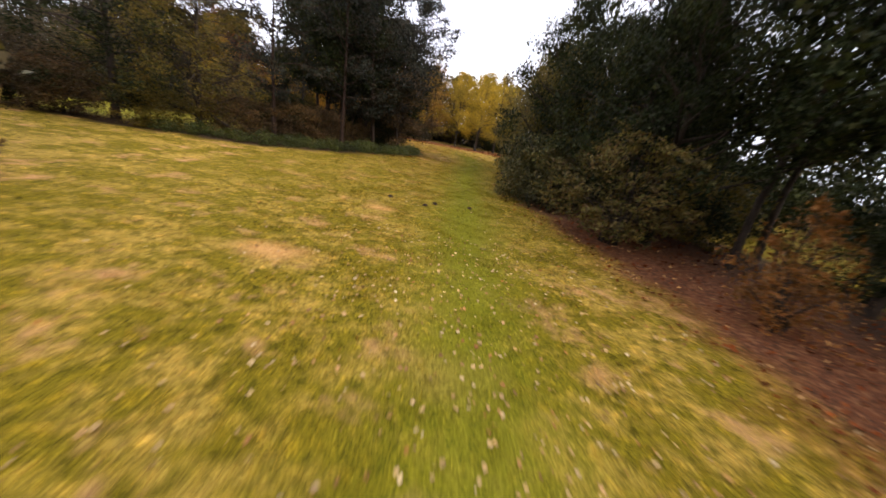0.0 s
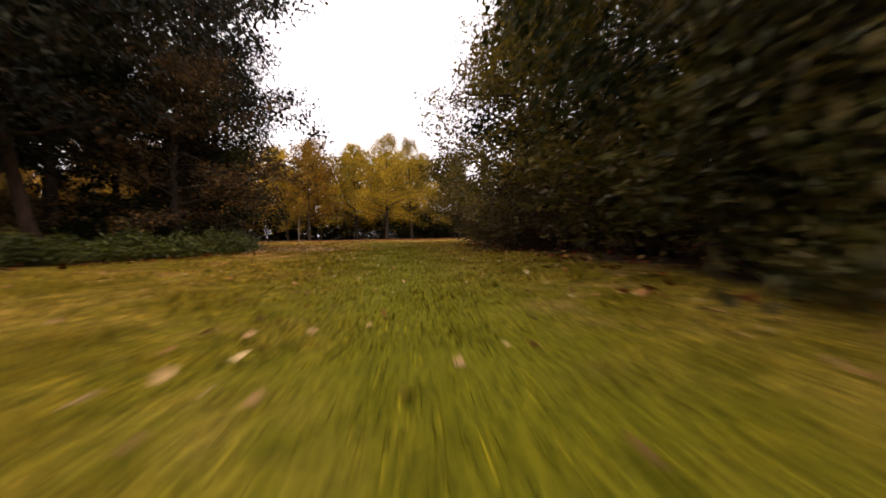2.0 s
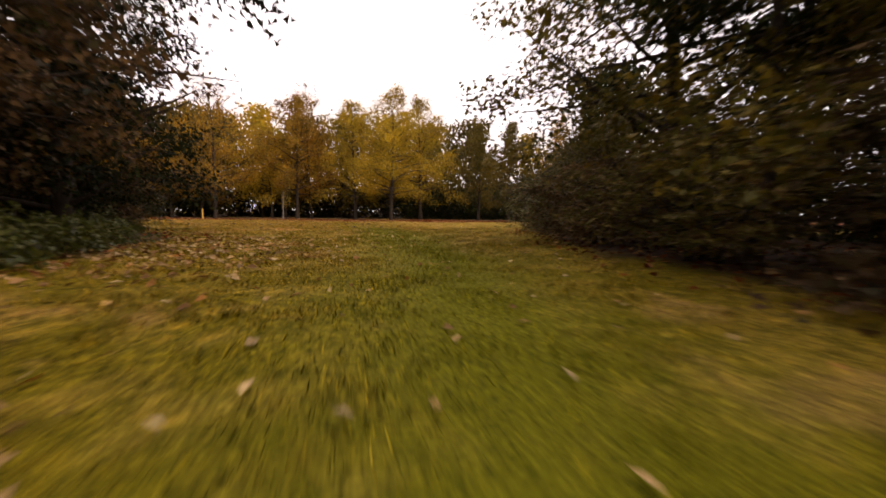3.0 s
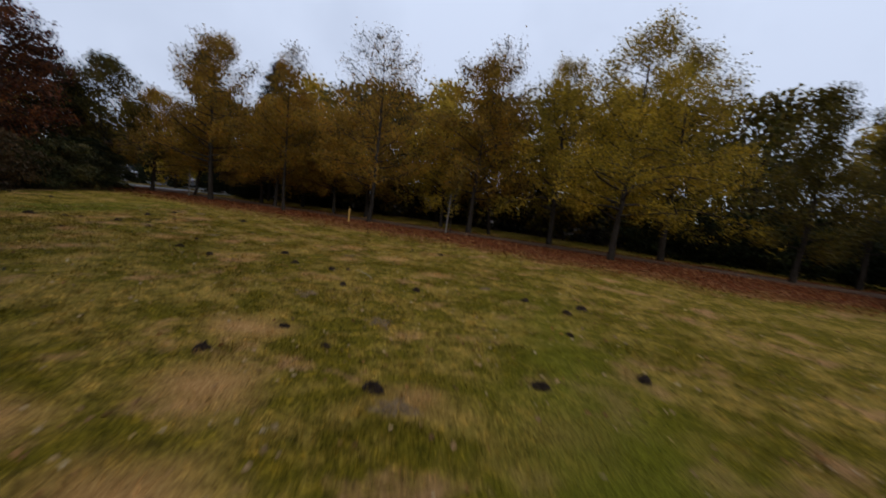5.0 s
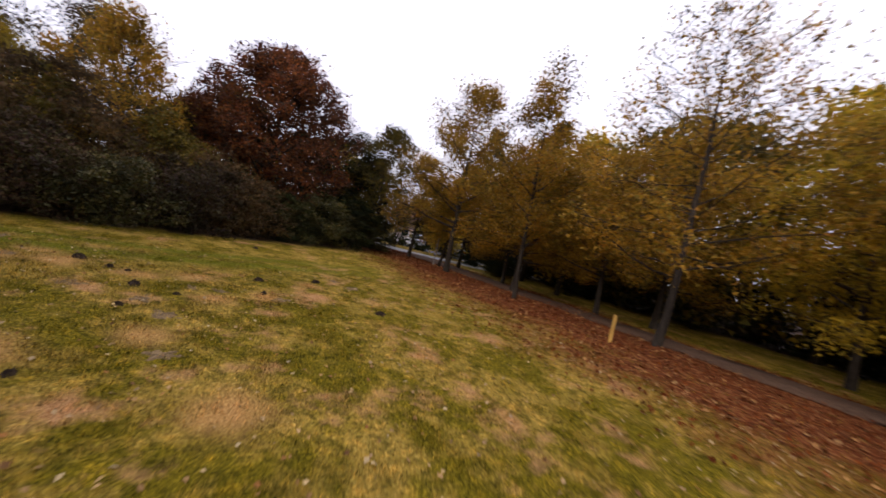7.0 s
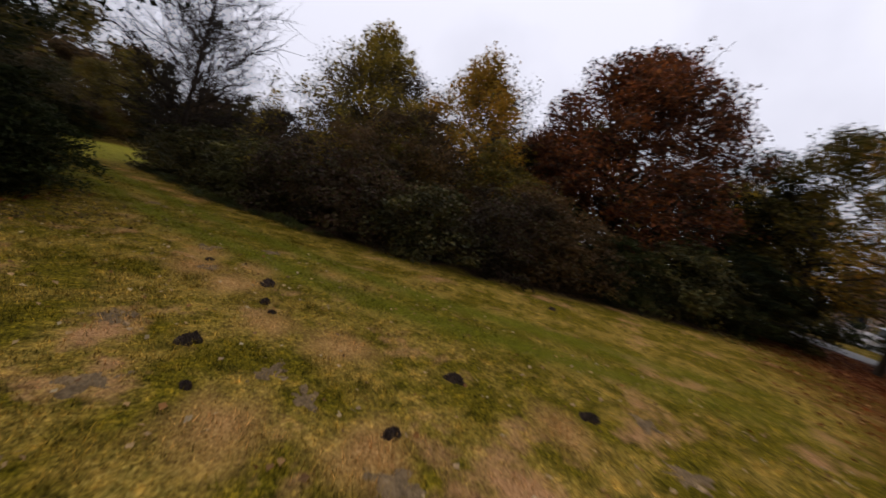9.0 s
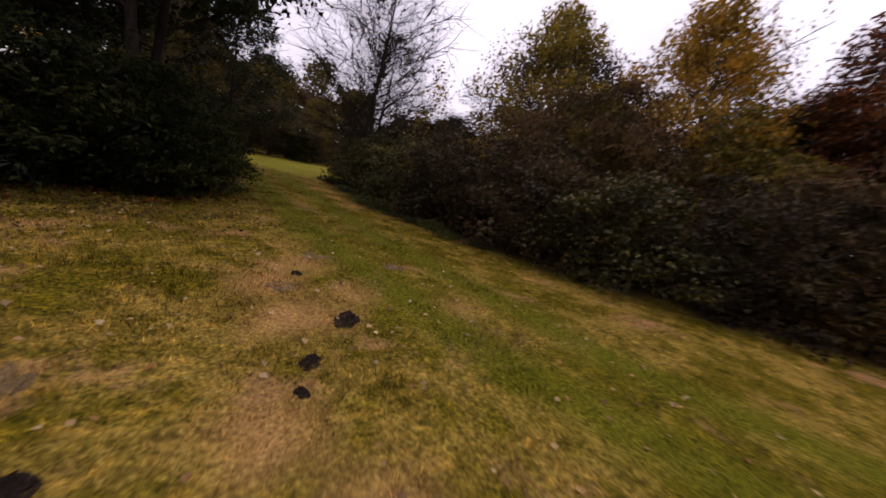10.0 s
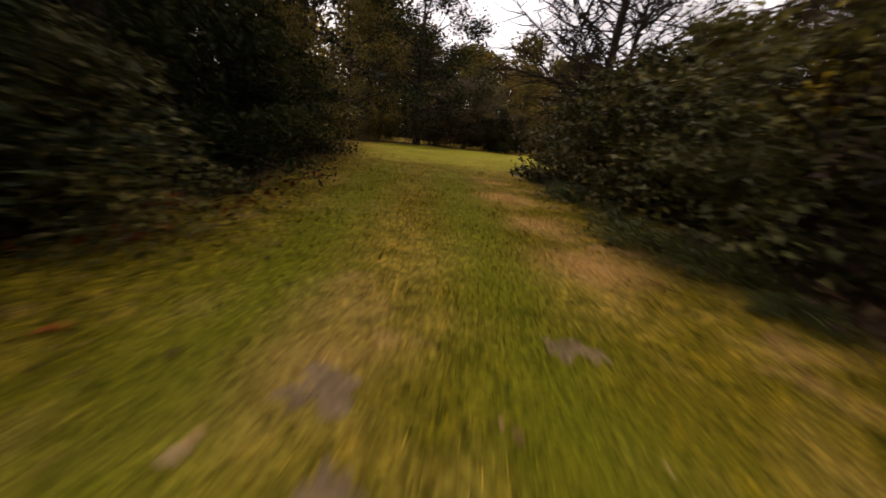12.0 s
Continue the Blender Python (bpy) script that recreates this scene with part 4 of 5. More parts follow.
# the dense eastern side
for kind, x, y, s, t, label in [
    ("oak", 9.2, 15.6, 0.85, 1.05, "tall dark oak behind the holly"),
    ("yew", 7.6, 20.8, 1.0, 1.15, "dark dense yew tree overhanging the lane"),
    ("oak_olive", 8.7, 22.6, 0.82, 0.95, "olive-brown oak reaching over the lane"),
    ("oak_olive", 9.3, 27.4, 0.87, 0.97, "olive-brown oak with boughs hanging to the turf"),
    ("oak_olive", 9.7, 32.0, 0.92, 0.92, "brownish oak with low boughs over the turf"),
    ("oak_olive", 12.0, 37.2, 0.62, 0.6, "small olive oak with boughs near the ground"),
    ("thin_trunk", 10.8, 5.4, 1.0, 1.0, "dark thin ash trunk above leaf litter"),
    ("thin_trunk", 12.6, 8.2, 1.0, 1.1, "dark thin ash trunk in the shade"),
    ("thin_trunk", 10.9, 10.6, 0.95, 1.0, "dark thin ash trunk behind the bushes"),
    ("thin_trunk", 13.4, 12.6, 1.0, 1.05, "dark ash trunk in the shade"),
    ("thin_trunk", 12.6, 18.4, 1.0, 1.1, "dark ash trunk behind the yew"),
    ("thin_trunk", 13.2, 22.8, 1.0, 1.0, "dark ash trunk between the oaks"),
    ("thin_trunk", 14.2, 29.2, 1.0, 1.1, "dark ash trunk behind the oak"),
    ("thin_trunk", 9.6, 2.4, 1.05, 1.0, "dark ash trunk at the wood's edge"),
    ("thin_trunk", 8.6, 29.4, 0.8, 1.0, "dark ash trunk under the oak boughs"),
    ("yew", 9.0, 12.0, 0.9, 1.2, "dark dense yew tree behind the viburnum"),
    ("thin_trunk", 12.4, 6.4, 1.0, 1.1, "dark thin ash trunk above leaf litter"),
    ("yew", 12.8, 20.6, 1.0, 1.25, "dark yew tree in the wood's shade"),
    ("yew", 13.6, 27.0, 1.0, 1.15, "dark yew tree between the oaks"),
    ("far_dark", 16.5, 44.5, 0.7, 0.7, "dark rounded tree at the meadow's east side"),
    ("far_olive", 20.5, 50.5, 0.7, 0.7, "olive tree at the meadow's east side"),
]:
    plant(kind, x, y, s, t, label, "tree")
for kind, x, y, s, t, label in [
    ("airy_viburnum", 7.4, 11.2, 0.95, 1.0, "olive viburnum bush on bare brown soil"),
    ("holly", 6.5, 16.4, 1.0, 0.98, "glossy holly bush at the lane's edge"),
    ("holly", 6.8, 19.6, 0.95, 1.05, "dense glossy holly bush under the yew"),
    ("airy_viburnum", 7.7, 23.4, 0.9, 0.85, "fading viburnum bush hanging over the turf"),
    ("brown_bush", 8.0, 26.6, 0.9, 0.75, "withered brown bush beneath the oak"),
    ("airy_viburnum", 8.0, 29.6, 0.8, 0.7, "fading viburnum bush beneath the oak"),
    ("brown_bush", 8.7, 33.0, 0.85, 0.7, "withered brown bush beneath oak boughs"),
    ("viburnum", 9.9, 36.6, 0.8, 0.7, "olive bush at the meadow's corner"),
    ("laurel", 11.8, 40.6, 0.95, 1.0, "dark laurel bush at the meadow's corner"),
    ("yew_bush", 14.2, 44.4, 1.0, 1.0, "dark yew bush beside the meadow"),
    ("plum", 16.6, 48.6, 1.1, 1.0, "purple-brown bush beside the meadow"),
    ("yew_bush", 19.4, 53.0, 1.2, 1.1, "dark yew bush near the footpath"),
    ("laurel", 22.8, 56.4, 1.3, 1.3, "dark laurel bush near the footpath"),
    ("orange_bush", 8.4, 6.1, 0.75, 0.95, "small orange-leaved spindle bush on leaf litter"),
    ("orange_bush", 9.0, 6.9, 0.8, 1.7, "small orange-leaved spindle bush in the shade"),
    ("yew_bush", 12.4, 5.6, 0.75, 0.8, "dark yew bush between the ash trunks"),
    ("brown_bush", 12.0, 2.2, 0.85, 0.8, "withered brown bush between the ash trunks"),
    ("yew_bush", 13.6, 9.4, 0.85, 0.9, "dark yew bush in the wood's shade"),
    ("hazel", 10.6, -0.6, 0.8, 0.75, "olive hazel bush at the wood's edge"),
    ("hazel", 11.6, 13.8, 0.8, 0.8, "olive hazel bush in the shade"),
]:
    plant(kind, x, y, s, t, label, "bush")

# the mixed hedge along the west
for kind, x, y, s, t, label in [
    ("laurel", -21.8, 28.6, 0.95, 1.0, "dark laurel in the mixed hedge"),
    ("holly", -18.9, 30.6, 0.95, 0.95, "glossy holly in the mixed hedge"),
    ("laurel", -17.6, 32.0, 0.85, 0.92, "dark laurel beside the narrow lane"),
    ("holly", -17.2, 34.6, 0.88, 0.9, "glossy holly beside the narrow lane"),
    ("viburnum", -17.0, 37.2, 0.85, 0.8, "grey-green viburnum beside the narrow lane"),
    ("plum", -17.1, 39.6, 0.95, 0.95, "purple-brown bush in the mixed hedge"),
    ("plum", -17.4, 41.8, 0.95, 0.95, "purple-brown bush in the mixed hedge"),
    ("laurel", -18.0, 43.8, 0.95, 0.9, "dark laurel in the mixed hedge"),
    ("plum", -19.0, 45.8, 0.95, 0.95, "purple-brown bush in the mixed hedge"),
    ("brown_bush", -20.4, 47.6, 0.9, 0.95, "brown-leaved dogwood in the mixed hedge"),
    ("yew_bush", -22.0, 49.4, 0.85, 0.85, "dark yew bush in the mixed hedge"),
    ("laurel", -23.2, 51.6, 0.95, 1.05, "dark laurel in the mixed hedge"),
    ("yew_bush", -24.2, 53.8, 0.9, 1.0, "dark yew bush at the hedge's north end"),
    ("laurel", -26.6, 55.8, 0.9, 1.0, "dark laurel at the hedge's north end"),
    ("hazel", -19.7, 36.4, 0.8, 0.8, "tall olive hazel behind the hedge"),
    ("hazel", -20.2, 40.8, 0.9, 1.05, "tall olive hazel behind the hedge"),
    ("hazel", -21.8, 44.4, 0.95, 1.0, "tall olive hazel behind the hedge"),
    ("brown_bush", -18.6, 38.4, 0.95, 0.92, "brown-leaved dogwood behind the hedge"),
    ("brown_bush", -21.2, 46.6, 0.95, 1.1, "brown-leaved dogwood below the maple"),
    ("yew_bush", -19.8, 33.0, 0.8, 0.8, "dark yew bush behind the holly"),
    ("yew_bush", -21.0, 29.0, 0.95, 1.1, "dark yew bush near the bare birch"),
    ("hazel", -23.2, 28.2, 1.0, 1.0, "olive hazel at the hedge's south end"),
    ("brown_bush", -24.4, 26.6, 1.0, 1.05, "grey-brown dogwood at the hedge's south end"),
    ("brown_bush", -26.0, 25.0, 1.05, 1.1, "grey-brown dogwood at the hedge's south end"),
    ("brown_bush", -18.9, 40.3, 0.95, 1.3, "tall brown-leaved dogwood in front of the limes"),
    ("brown_bush", -19.9, 42.6, 0.95, 1.3, "tall brown-leaved dogwood in front of the limes"),
    ("plum", -18.4, 36.6, 0.95, 1.1, "purple-brown bush behind the hedge"),
    ("far_shrub", -24.0, 47.0, 0.8, 0.8, "dark shrub below the red maple"),
    ("far_shrub", -25.6, 51.6, 0.8, 0.8, "dark shrub below the red maple"),
]:
    plant(kind, x, y, s, t, label, "bush")
for kind, x, y, s, t, label in [
    ("maple", -26.4, 48.9, 0.96, 1.11, "broad rust-red maple behind the hedge"),
    ("maple", -26.4, 44.9, 0.55, 1.2, "smaller rust-red maple behind the hedge"),
    ("lime", -25.0, 35.2, 1.05, 1.16, "rounded golden-green lime behind the hedge"),
    ("lime_brown", -23.3, 42.2, 0.85, 1.2, "rounded golden-brown lime behind the hedge"),
    ("lime", -18.8, 37.4, 0.55, 0.62, "small golden lime rising out of the hedge"),
    ("oak", -29.2, 54.6, 0.8, 0.88, "dark rounded oak beside the red maple"),
    ("lime_olive", -27.0, 56.4, 0.95, 1.1, "rounded olive lime where hedge and footpath meet"),
    ("yew", -25.6, 44.2, 0.8, 0.8, "dark yew tree in front of the small maple"),
    ("oak", -30.5, 41.5, 0.75, 0.75, "dark oak behind the limes"),
    ("lime_olive", -30.0, 55.6, 0.85, 0.9, "olive lime beside the pale road"),
    ("lime", -33.0, 58.0, 0.9, 0.95, "golden lime beside the pale road"),
    ("willow", -27.6, 22.0, 0.7, 0.7, "grey-brown willow beside the hedge"),
    ("willow", -27.0, 24.4, 0.75, 0.8, "grey-brown willow at the wood's edge"),
    ("yew", -31.0, 25.6, 0.75, 0.75, "dark yew tree at the wood's edge"),
    ("bare", -17.8, 31.0, 1.0, 0.98, "leafless birch with fine twigs behind the hedge"),
    ("bare", -19.0, 29.6, 0.8, 0.85, "leafless birch beside the narrow lane's end"),
    ("bare", -20.6, 34.0, 0.6, 0.66, "small leafless birch in the hedge"),
    ("sapling", -17.3, 36.6, 0.95, 1.0, "slender sapling rising above the hedge"),
    ("sapling", -18.0, 39.4, 0.8, 1.0, "slender sapling rising above the hedge"),
    ("beech", -20.8, 40.6, 0.9, 0.95, "withered brown beech rising behind the hedge"),
    ("beech", -21.6, 43.6, 0.75, 0.7, "withered brown beech behind the olive hazel"),
    ("lime", -24.4, 38.2, 0.8, 0.95, "golden lime behind the brown beech"),
    ("willow", -23.8, 29.4, 0.7, 0.76, "low grey-brown willow behind the hedge"),
    ("willow", -20.6, 31.6, 0.5, 0.65, "low grey-brown willow beside the birch"),
    ("willow", -27.2, 31.6, 0.9, 0.8, "tall grey-brown willow beyond the hedge"),
    ("willow", -30.6, 30.4, 0.9, 0.85, "tall grey-brown willow beyond the hedge"),
    ("willow", -27.0, 36.4, 1.1, 0.92, "tall grey-brown willow behind the limes"),
    ("willow", -30.6, 39.6, 1.2, 1.0, "tall grey-brown willow behind the limes"),
    ("willow", -24.8, 33.8, 1.0, 0.95, "grey-brown willow behind the golden lime"),
]:
    plant(kind, x, y, s, t, label, "tree")

# background woods that close the place
BACK = "woods round the meadow"
for x, y, kind, s, t in [(-31.0, 12.0, "far_brown", 0.75, 0.85), (-26.5, 9.0, "far_olive", 0.75, 0.85), (-22.5, 7.0, "far_brown", 0.75, 0.85), (-18.5, 6.0, "far_olive", 0.75, 0.85), (-14.5, 5.4, "far_brown", 0.85, 0.9),
                         (-10.5, 4.4, "far_olive", 1.0, 1.05), (-10.0, -1.6, "far_olive", 1.0, 1.1), (-12.5, 2.6, "far_olive", 0.9, 0.9), (-16.4, 3.6, "far_brown", 0.8, 0.85), (-20.6, 4.4, "far_olive", 0.75, 0.85), (-24.6, 6.0, "far_brown", 0.75, 0.85)]:
    plant(kind, x, y, s, t, "brown and olive autumn tree closing the lawn", "tree", BACK)
for k in range(6):
    plant("far_shrub_brown" if k % 2 else "far_shrub", -26.5 + k * 3.3, 10.4 - k * 0.75, 0.85, 0.95, "low brown undergrowth beneath the trees", "bush", BACK)
for k in range(9):
    plant(["far_gold", "far_olive", "far_olive"][k % 3], -20.5 + k * 4.6, 69.6 + 0.8 * math.sin(k * 2.1), 1.0, 0.95, "leafy autumn tree behind the footpath", "tree", BACK)
for x, y, kind, s, t in [(-26.5, 75.5, "far_gold", 0.85, 0.9), (-32.5, 77.0, "far_olive", 0.9, 0.9), (-38.5, 74.0, "far_gold", 0.85, 0.85), (-45.0, 71.5, "far_olive", 0.85, 0.85), (-18.8, 69.2, "far_olive", 0.8, 0.85), (-31.5, 65.2, "far_gold", 0.62, 0.8), (-33.0, 83.0, "far_olive", 1.0, 1.0), (-40.0, 80.0, "far_olive", 1.0, 1.0)]:
    plant(kind, x, y, s, t, "leafy autumn tree behind the parked cars", "tree", BACK)
for x, y, s in [(-29.0, 78.6, 1.1), (-34.0, 80.0, 1.2), (-38.5, 77.5, 1.2), (-44.0, 75.5, 1.2), (-22.2, 64.4, 0.36), (-27.4, 65.4, 0.4), (-25.0, 78.5, 0.9), (-31.0, 75.6, 0.8), (-37.5, 72.0, 0.8), (-43.5, 70.2, 0.8), (-21.6, 70.4, 0.6), (-24.6, 68.6, 0.42), (-17.6, 67.8, 0.6), (9.5, 66.4, 0.7), (12.8, 65.6, 0.75), (16.4, 65.0, 0.8), (19.8, 64.4, 0.8), (22.6, 62.4, 0.8), (18.0, 55.8, 0.6)]:
    plant("far_shrub", x, y, s, 0.9, "dark dense shrub behind the row of trees", "bush", BACK)
for k in range(15):
    x = -24 + k * 3.4
    plant("far_shrub" if k % 4 else "far_shrub_brown", x, 71.8 + 1.4 * math.sin(k * 1.9), 0.95 + 0.1 * math.sin(k * 2.7), 1.0, "dark shrub behind the grass strip", "bush", BACK)
for k, kind in enumerate(["far_dark", "far_olive", "far_gold", "far_olive", "far_gold", "far_brown", "far_olive", "far_gold", "far_olive", "far_dark", "far_gold"]):
    plant(kind, -22 + k * 5.0, 79.0 + 2.5 * math.sin(k * 2.3), 1.0, 0.95 + 0.08 * math.sin(k * 1.3), "tall autumn tree of the wood beyond the meadow", "tree", BACK)
for x, y, s in [(-36.5, 73.2, 1.15), (-24.9, 68.3, 1.0), (-50.0, 32.5, 1.0)]:
    plant("fir", x, y, s, 1.0, "dark pointed fir above the other trees", "tree", BACK)
for x, y, s in [(6.8, 68.6, 1.0), (13.5, 68.2, 0.8)]:
    plant("pale_bush", x, y, s, 1.0, "pale grey feathery willow bush behind the grass strip", "bush", BACK)
south = ["far_brown", "far_olive", "far_dark", "far_olive", "far_brown", "far_gold"]
for k in range(9):
    plant(south[k % 6], -36 + k * 7.0, -13.0 + 2.2 * math.sin(k * 2.1), 1.05, 1.05, "leafy autumn tree closing the far meadow", "tree", BACK)
for k in range(5):
    plant("far_shrub_brown" if k % 2 else "far_shrub", -6 + k * 4.1, -8.6 + 1.2 * math.sin(k * 1.7), 0.8, 0.7, "brown undergrowth along the far meadow", "bush", BACK)
for k, (x, y) in enumerate([(-28.0, 17.5), (-31.0, 9.0), (-34.0, 1.0), (-25.0, 23.5), (-30.0, 26.0), (-36.0, 22.0), (-27.0, 31.5), (-31.0, 37.0), (-34.0, 44.0)]):
    plant(["far_brown", "far_dark", "far_olive"][k % 3], x, y, 0.62, 0.68, "autumn tree of the wood beyond the hedge", "tree", BACK)
for k in range(10):
    plant(["far_dark", "far_olive", "far_dark"][k % 3], (26.0 if k < 5 else 20.0) + 2.0 * math.sin(k * 1.9), -6 + k * 5.6, 0.9, 0.95, "dark leafy tree deep in the wood", "tree", BACK)
for k in range(10):
    plant("far_shrub", (23.5 if k < 4 else 17.2) + 0.9 * math.sin(k * 2.3), 2 + k * 4.3, 0.85, 0.9, "dark undergrowth deep in the wood", "bush", BACK)
for x, y, kind in [(24.6, 59.4, "far_shrub"), (26.4, 55.6, "far_shrub"), (29.0, 58.2, "far_shrub_brown"), (25.2, 51.6, "far_shrub"), (30.5, 53.0, "far_shrub"), (34.0, 60.5, "far_shrub"), (37.0, 55.0, "far_shrub_brown"), (26.8, 66.8, "far_shrub"), (30.6, 68.6, "far_shrub"), (28.2, 72.0, "far_shrub"), (34.8, 70.0, "far_shrub_brown"), (24.8, 69.6, "far_shrub")]:
    plant(kind, x, y, 0.95, 0.9, "dark shrub at the meadow's eastern corner", "bush", BACK)
for x, y, kind in [(31.0, 49.5, "far_olive"), (36.5, 50.0, "far_dark"), (41.0, 58.0, "far_olive"), (26.5, 47.5, "far_dark"), (30.5, 76.0, "far_olive"), (36.5, 77.0, "far_gold"), (39.0, 67.0, "far_olive")]:
    plant(kind, x, y, 0.8, 0.8, "leafy tree at the meadow's eastern corner", "tree", BACK)
for k in range(12):
    plant("far_shrub_brown" if k % 3 == 1 else "far_shrub", 29.0 + 1.5 * math.sin(k * 1.7), -14 + k * 4.6, 1.0, 0.9, "dark hedge shrub beyond the eastern lawn", "bush", BACK)
for k in range(7):
    plant(["far_olive", "far_dark"][k % 2], 34.0 + 1.5 * math.sin(k * 2.1), -10 + k * 7.5, 0.9, 0.9, "leafy tree beyond the eastern lawn", "tree", BACK)
for k, (x, y) in enumerate([(27, 60), (32, 66), (-43, 57), (-48, 50), (-36, 86), (-60, 66), (-38, 53), (-34, 47)]):
    plant(["far_dark", "far_olive", "far_gold"][k % 3], x, y, 0.9, 0.85, "autumn tree standing beyond the pale road", "tree", BACK)


# ---- small things ----
def build_molehill(seed):
    """A low crumbly heap of dark soil with clods at its foot."""
    rng = np.random.default_rng(seed)
    pile = Pile()
    rings, seg = 11, 26
    v, f = [], []
    for i in range(rings + 1):
        q = i / rings
        for j in range(seg):
            a = j * 2 * math.pi / seg
            r = 0.17 * q * (1 + 0.22 * math.sin(a * 2 + seed) + 0.12 * math.sin(a * 5 + seed * 2))
            rough = min(1.0, q * 2.5) * (q < 0.97)
            z = 0.085 * (1 - q ** 1.5) + 0.017 * rng.normal() * rough - 0.03 * (q > 0.93)
            v.append((r * math.cos(a) + rng.normal() * 0.008 * rough, r * math.sin(a) + rng.normal() * 0.008 * rough, z))
    for i in range(rings):
        for j in range(seg):
            j2 = (j + 1) % seg
            f.append((i * seg + j, (i + 1) * seg + j, (i + 1) * seg + j2, i * seg + j2))
    pile.add(v, f)
    return pile.mesh("molehill", SOIL)


MOLES = [(-5.2, 44.4), (-4.0, 44.1), (-3.4, 45.8), (-2.4, 44.9), (-1.5, 45.0), (-1.25, 45.3), (-0.3, 49.7), (-1.4, 49.9), (-11.1, 47.9),
         (-6.1, 45.6), (-8.9, 50.1), (-0.6, 44.0), (0.7, 44.6), (0.0, 41.6), (-0.2, 40.6), (0.8, 41.3), (1.7, 40.7), (2.8, 45.3), (3.6, 44.9),
         (3.9, 45.5), (3.2, 41.6), (4.4, 42.5), (3.6, 43.7), (-11.3, 44.75), (-10.8, 45.3), (-10.65, 45.6), (-9.5, 45.88), (-8.3, 45.9), (-9.1, 46.5),
         (-11.25, 43.5), (-8.7, 44.1), (-16.9, 48.2), (-11.6, 49.3), (-9.8, 47.9), (1.6, 11.8), (1.9, 12.3), (3.1, 12.6), (0.4, 12.3)]
MOLE_SIZE = {(-11.3, 44.75): 0.7, (-9.5, 45.88): 0.6, (-10.8, 45.3): 0.46, (-10.65, 45.6): 0.27, (-9.1, 46.5): 0.3, (-11.25, 43.5): 0.32}
MOLE_SIZE.update({at: 0.34 for at in [(0.0, 41.6), (-8.7, 44.1), (-1.25, 45.3), (0.8, 41.3), (-6.1, 45.6), (-1.4, 49.9), (-8.3, 45.9), (3.6, 43.7)]})
mole_meshes = [build_molehill(k) for k in range(4)]
for k, (x, y) in enumerate(MOLES):
    ob = new("molehill", mole_meshes[k % 4])
    s = MOLE_SIZE.get((x, y), 0.46 + 0.16 * ((k * 37) % 11) / 11)
    ob.matrix_basis = Matrix.Translation((x, y, float(height_at(x, y)) + 0.01)) @ Matrix.Rotation(k * 1.7, 4, "Z") @ Matrix.Diagonal((s, s, s * 1.25, 1))
    tagged(ob, "small crumbly molehill of dark soil in the turf", "molehill", "molehills in the meadow")


def box(pile, lo, hi, bevel=0.0):
    """A box with its upright edges cut off."""
    (x0, y0, z0), (x1, y1, z1) = lo, hi
    b = bevel
    ring = [(x0 + b, y0), (x1 - b, y0), (x1, y0 + b), (x1, y1 - b), (x1 - b, y1), (x0 + b, y1), (x0, y1 - b), (x0, y0 + b)] if b else [(x0, y0), (x1, y0), (x1, y1), (x0, y1)]
    n = len(ring)
    v = [(x, y, z0) for x, y in ring] + [(x, y, z1) for x, y in ring]
    f = [[i, (i + 1) % n, n + (i + 1) % n, n + i] for i in range(n)] + [list(range(n))[::-1], list(range(n, 2 * n))]
    for face in f:
        pile.f.append([i + pile.n for i in face])
    pile.v.append(np.array(v, float))
    pile.n += len(v)


def marker_post(x, y):
    """The short ochre marker post with a bevelled, slanting head."""
    root = new("marker_post")
    shaft = Pile()
    tube(shaft, [(0, 0, -0.1), (0.004, 0, 0.3), (0.002, 0.003, 0.72)], [0.052, 0.05, 0.049], 8)
    part("shaft", shaft.mesh("shaft", POST_YELLOW), root)
    head = Pile()
    tube(head, [(0.002, 0.003, 0.72), (0.002, 0.003, 0.76), (0.002, 0.003, 0.785)], [0.049, 0.047, 0.024], 8, True)
    part("head", head.mesh("head", POST_YELLOW), root)
    root.matrix_basis = Matrix.Translation((x, y, float(height_at(x, y))))
    tagged(root, "short ochre-yellow wooden marker post in leaf litter", "post")


def tree_stake(x, y, tall, lean):
    """A round support stake with a rubber strap to the young tree beside it."""
    root = new("tree_stake")
    pole = Pile()
    tube(pole, [(0, 0, -0.1), (lean * 0.5, 0, tall * 0.5), (lean, 0.01, tall)], [0.042, 0.04, 0.036], 7, True)
    part("pole", pole.mesh("pole", STAKE_WOOD), root)
    tie = Pile()
    a = np.linspace(0, 2 * np.pi, 13)
    tube(tie, np.column_stack([lean * 0.85 + 0.12 + 0.17 * np.cos(a), 0.065 * np.sin(a), np.full(13, tall * 0.86)]), np.full(13, 0.012), 4)
    part("strap", tie.mesh("strap", STRAP), root, "black rubber tree strap")
    root.matrix_basis = Matrix.Translation((x, y, float(height_at(x, y))))
    tagged(root, "pale weathered stake beside a young tree", "stake", "tree stakes")


marker_post(-7.95, 56.75)
tree_stake(-2.65, 58.6, 2.3, 0.06)
tree_stake(-22.6, 59.1, 2.2, 0.04)


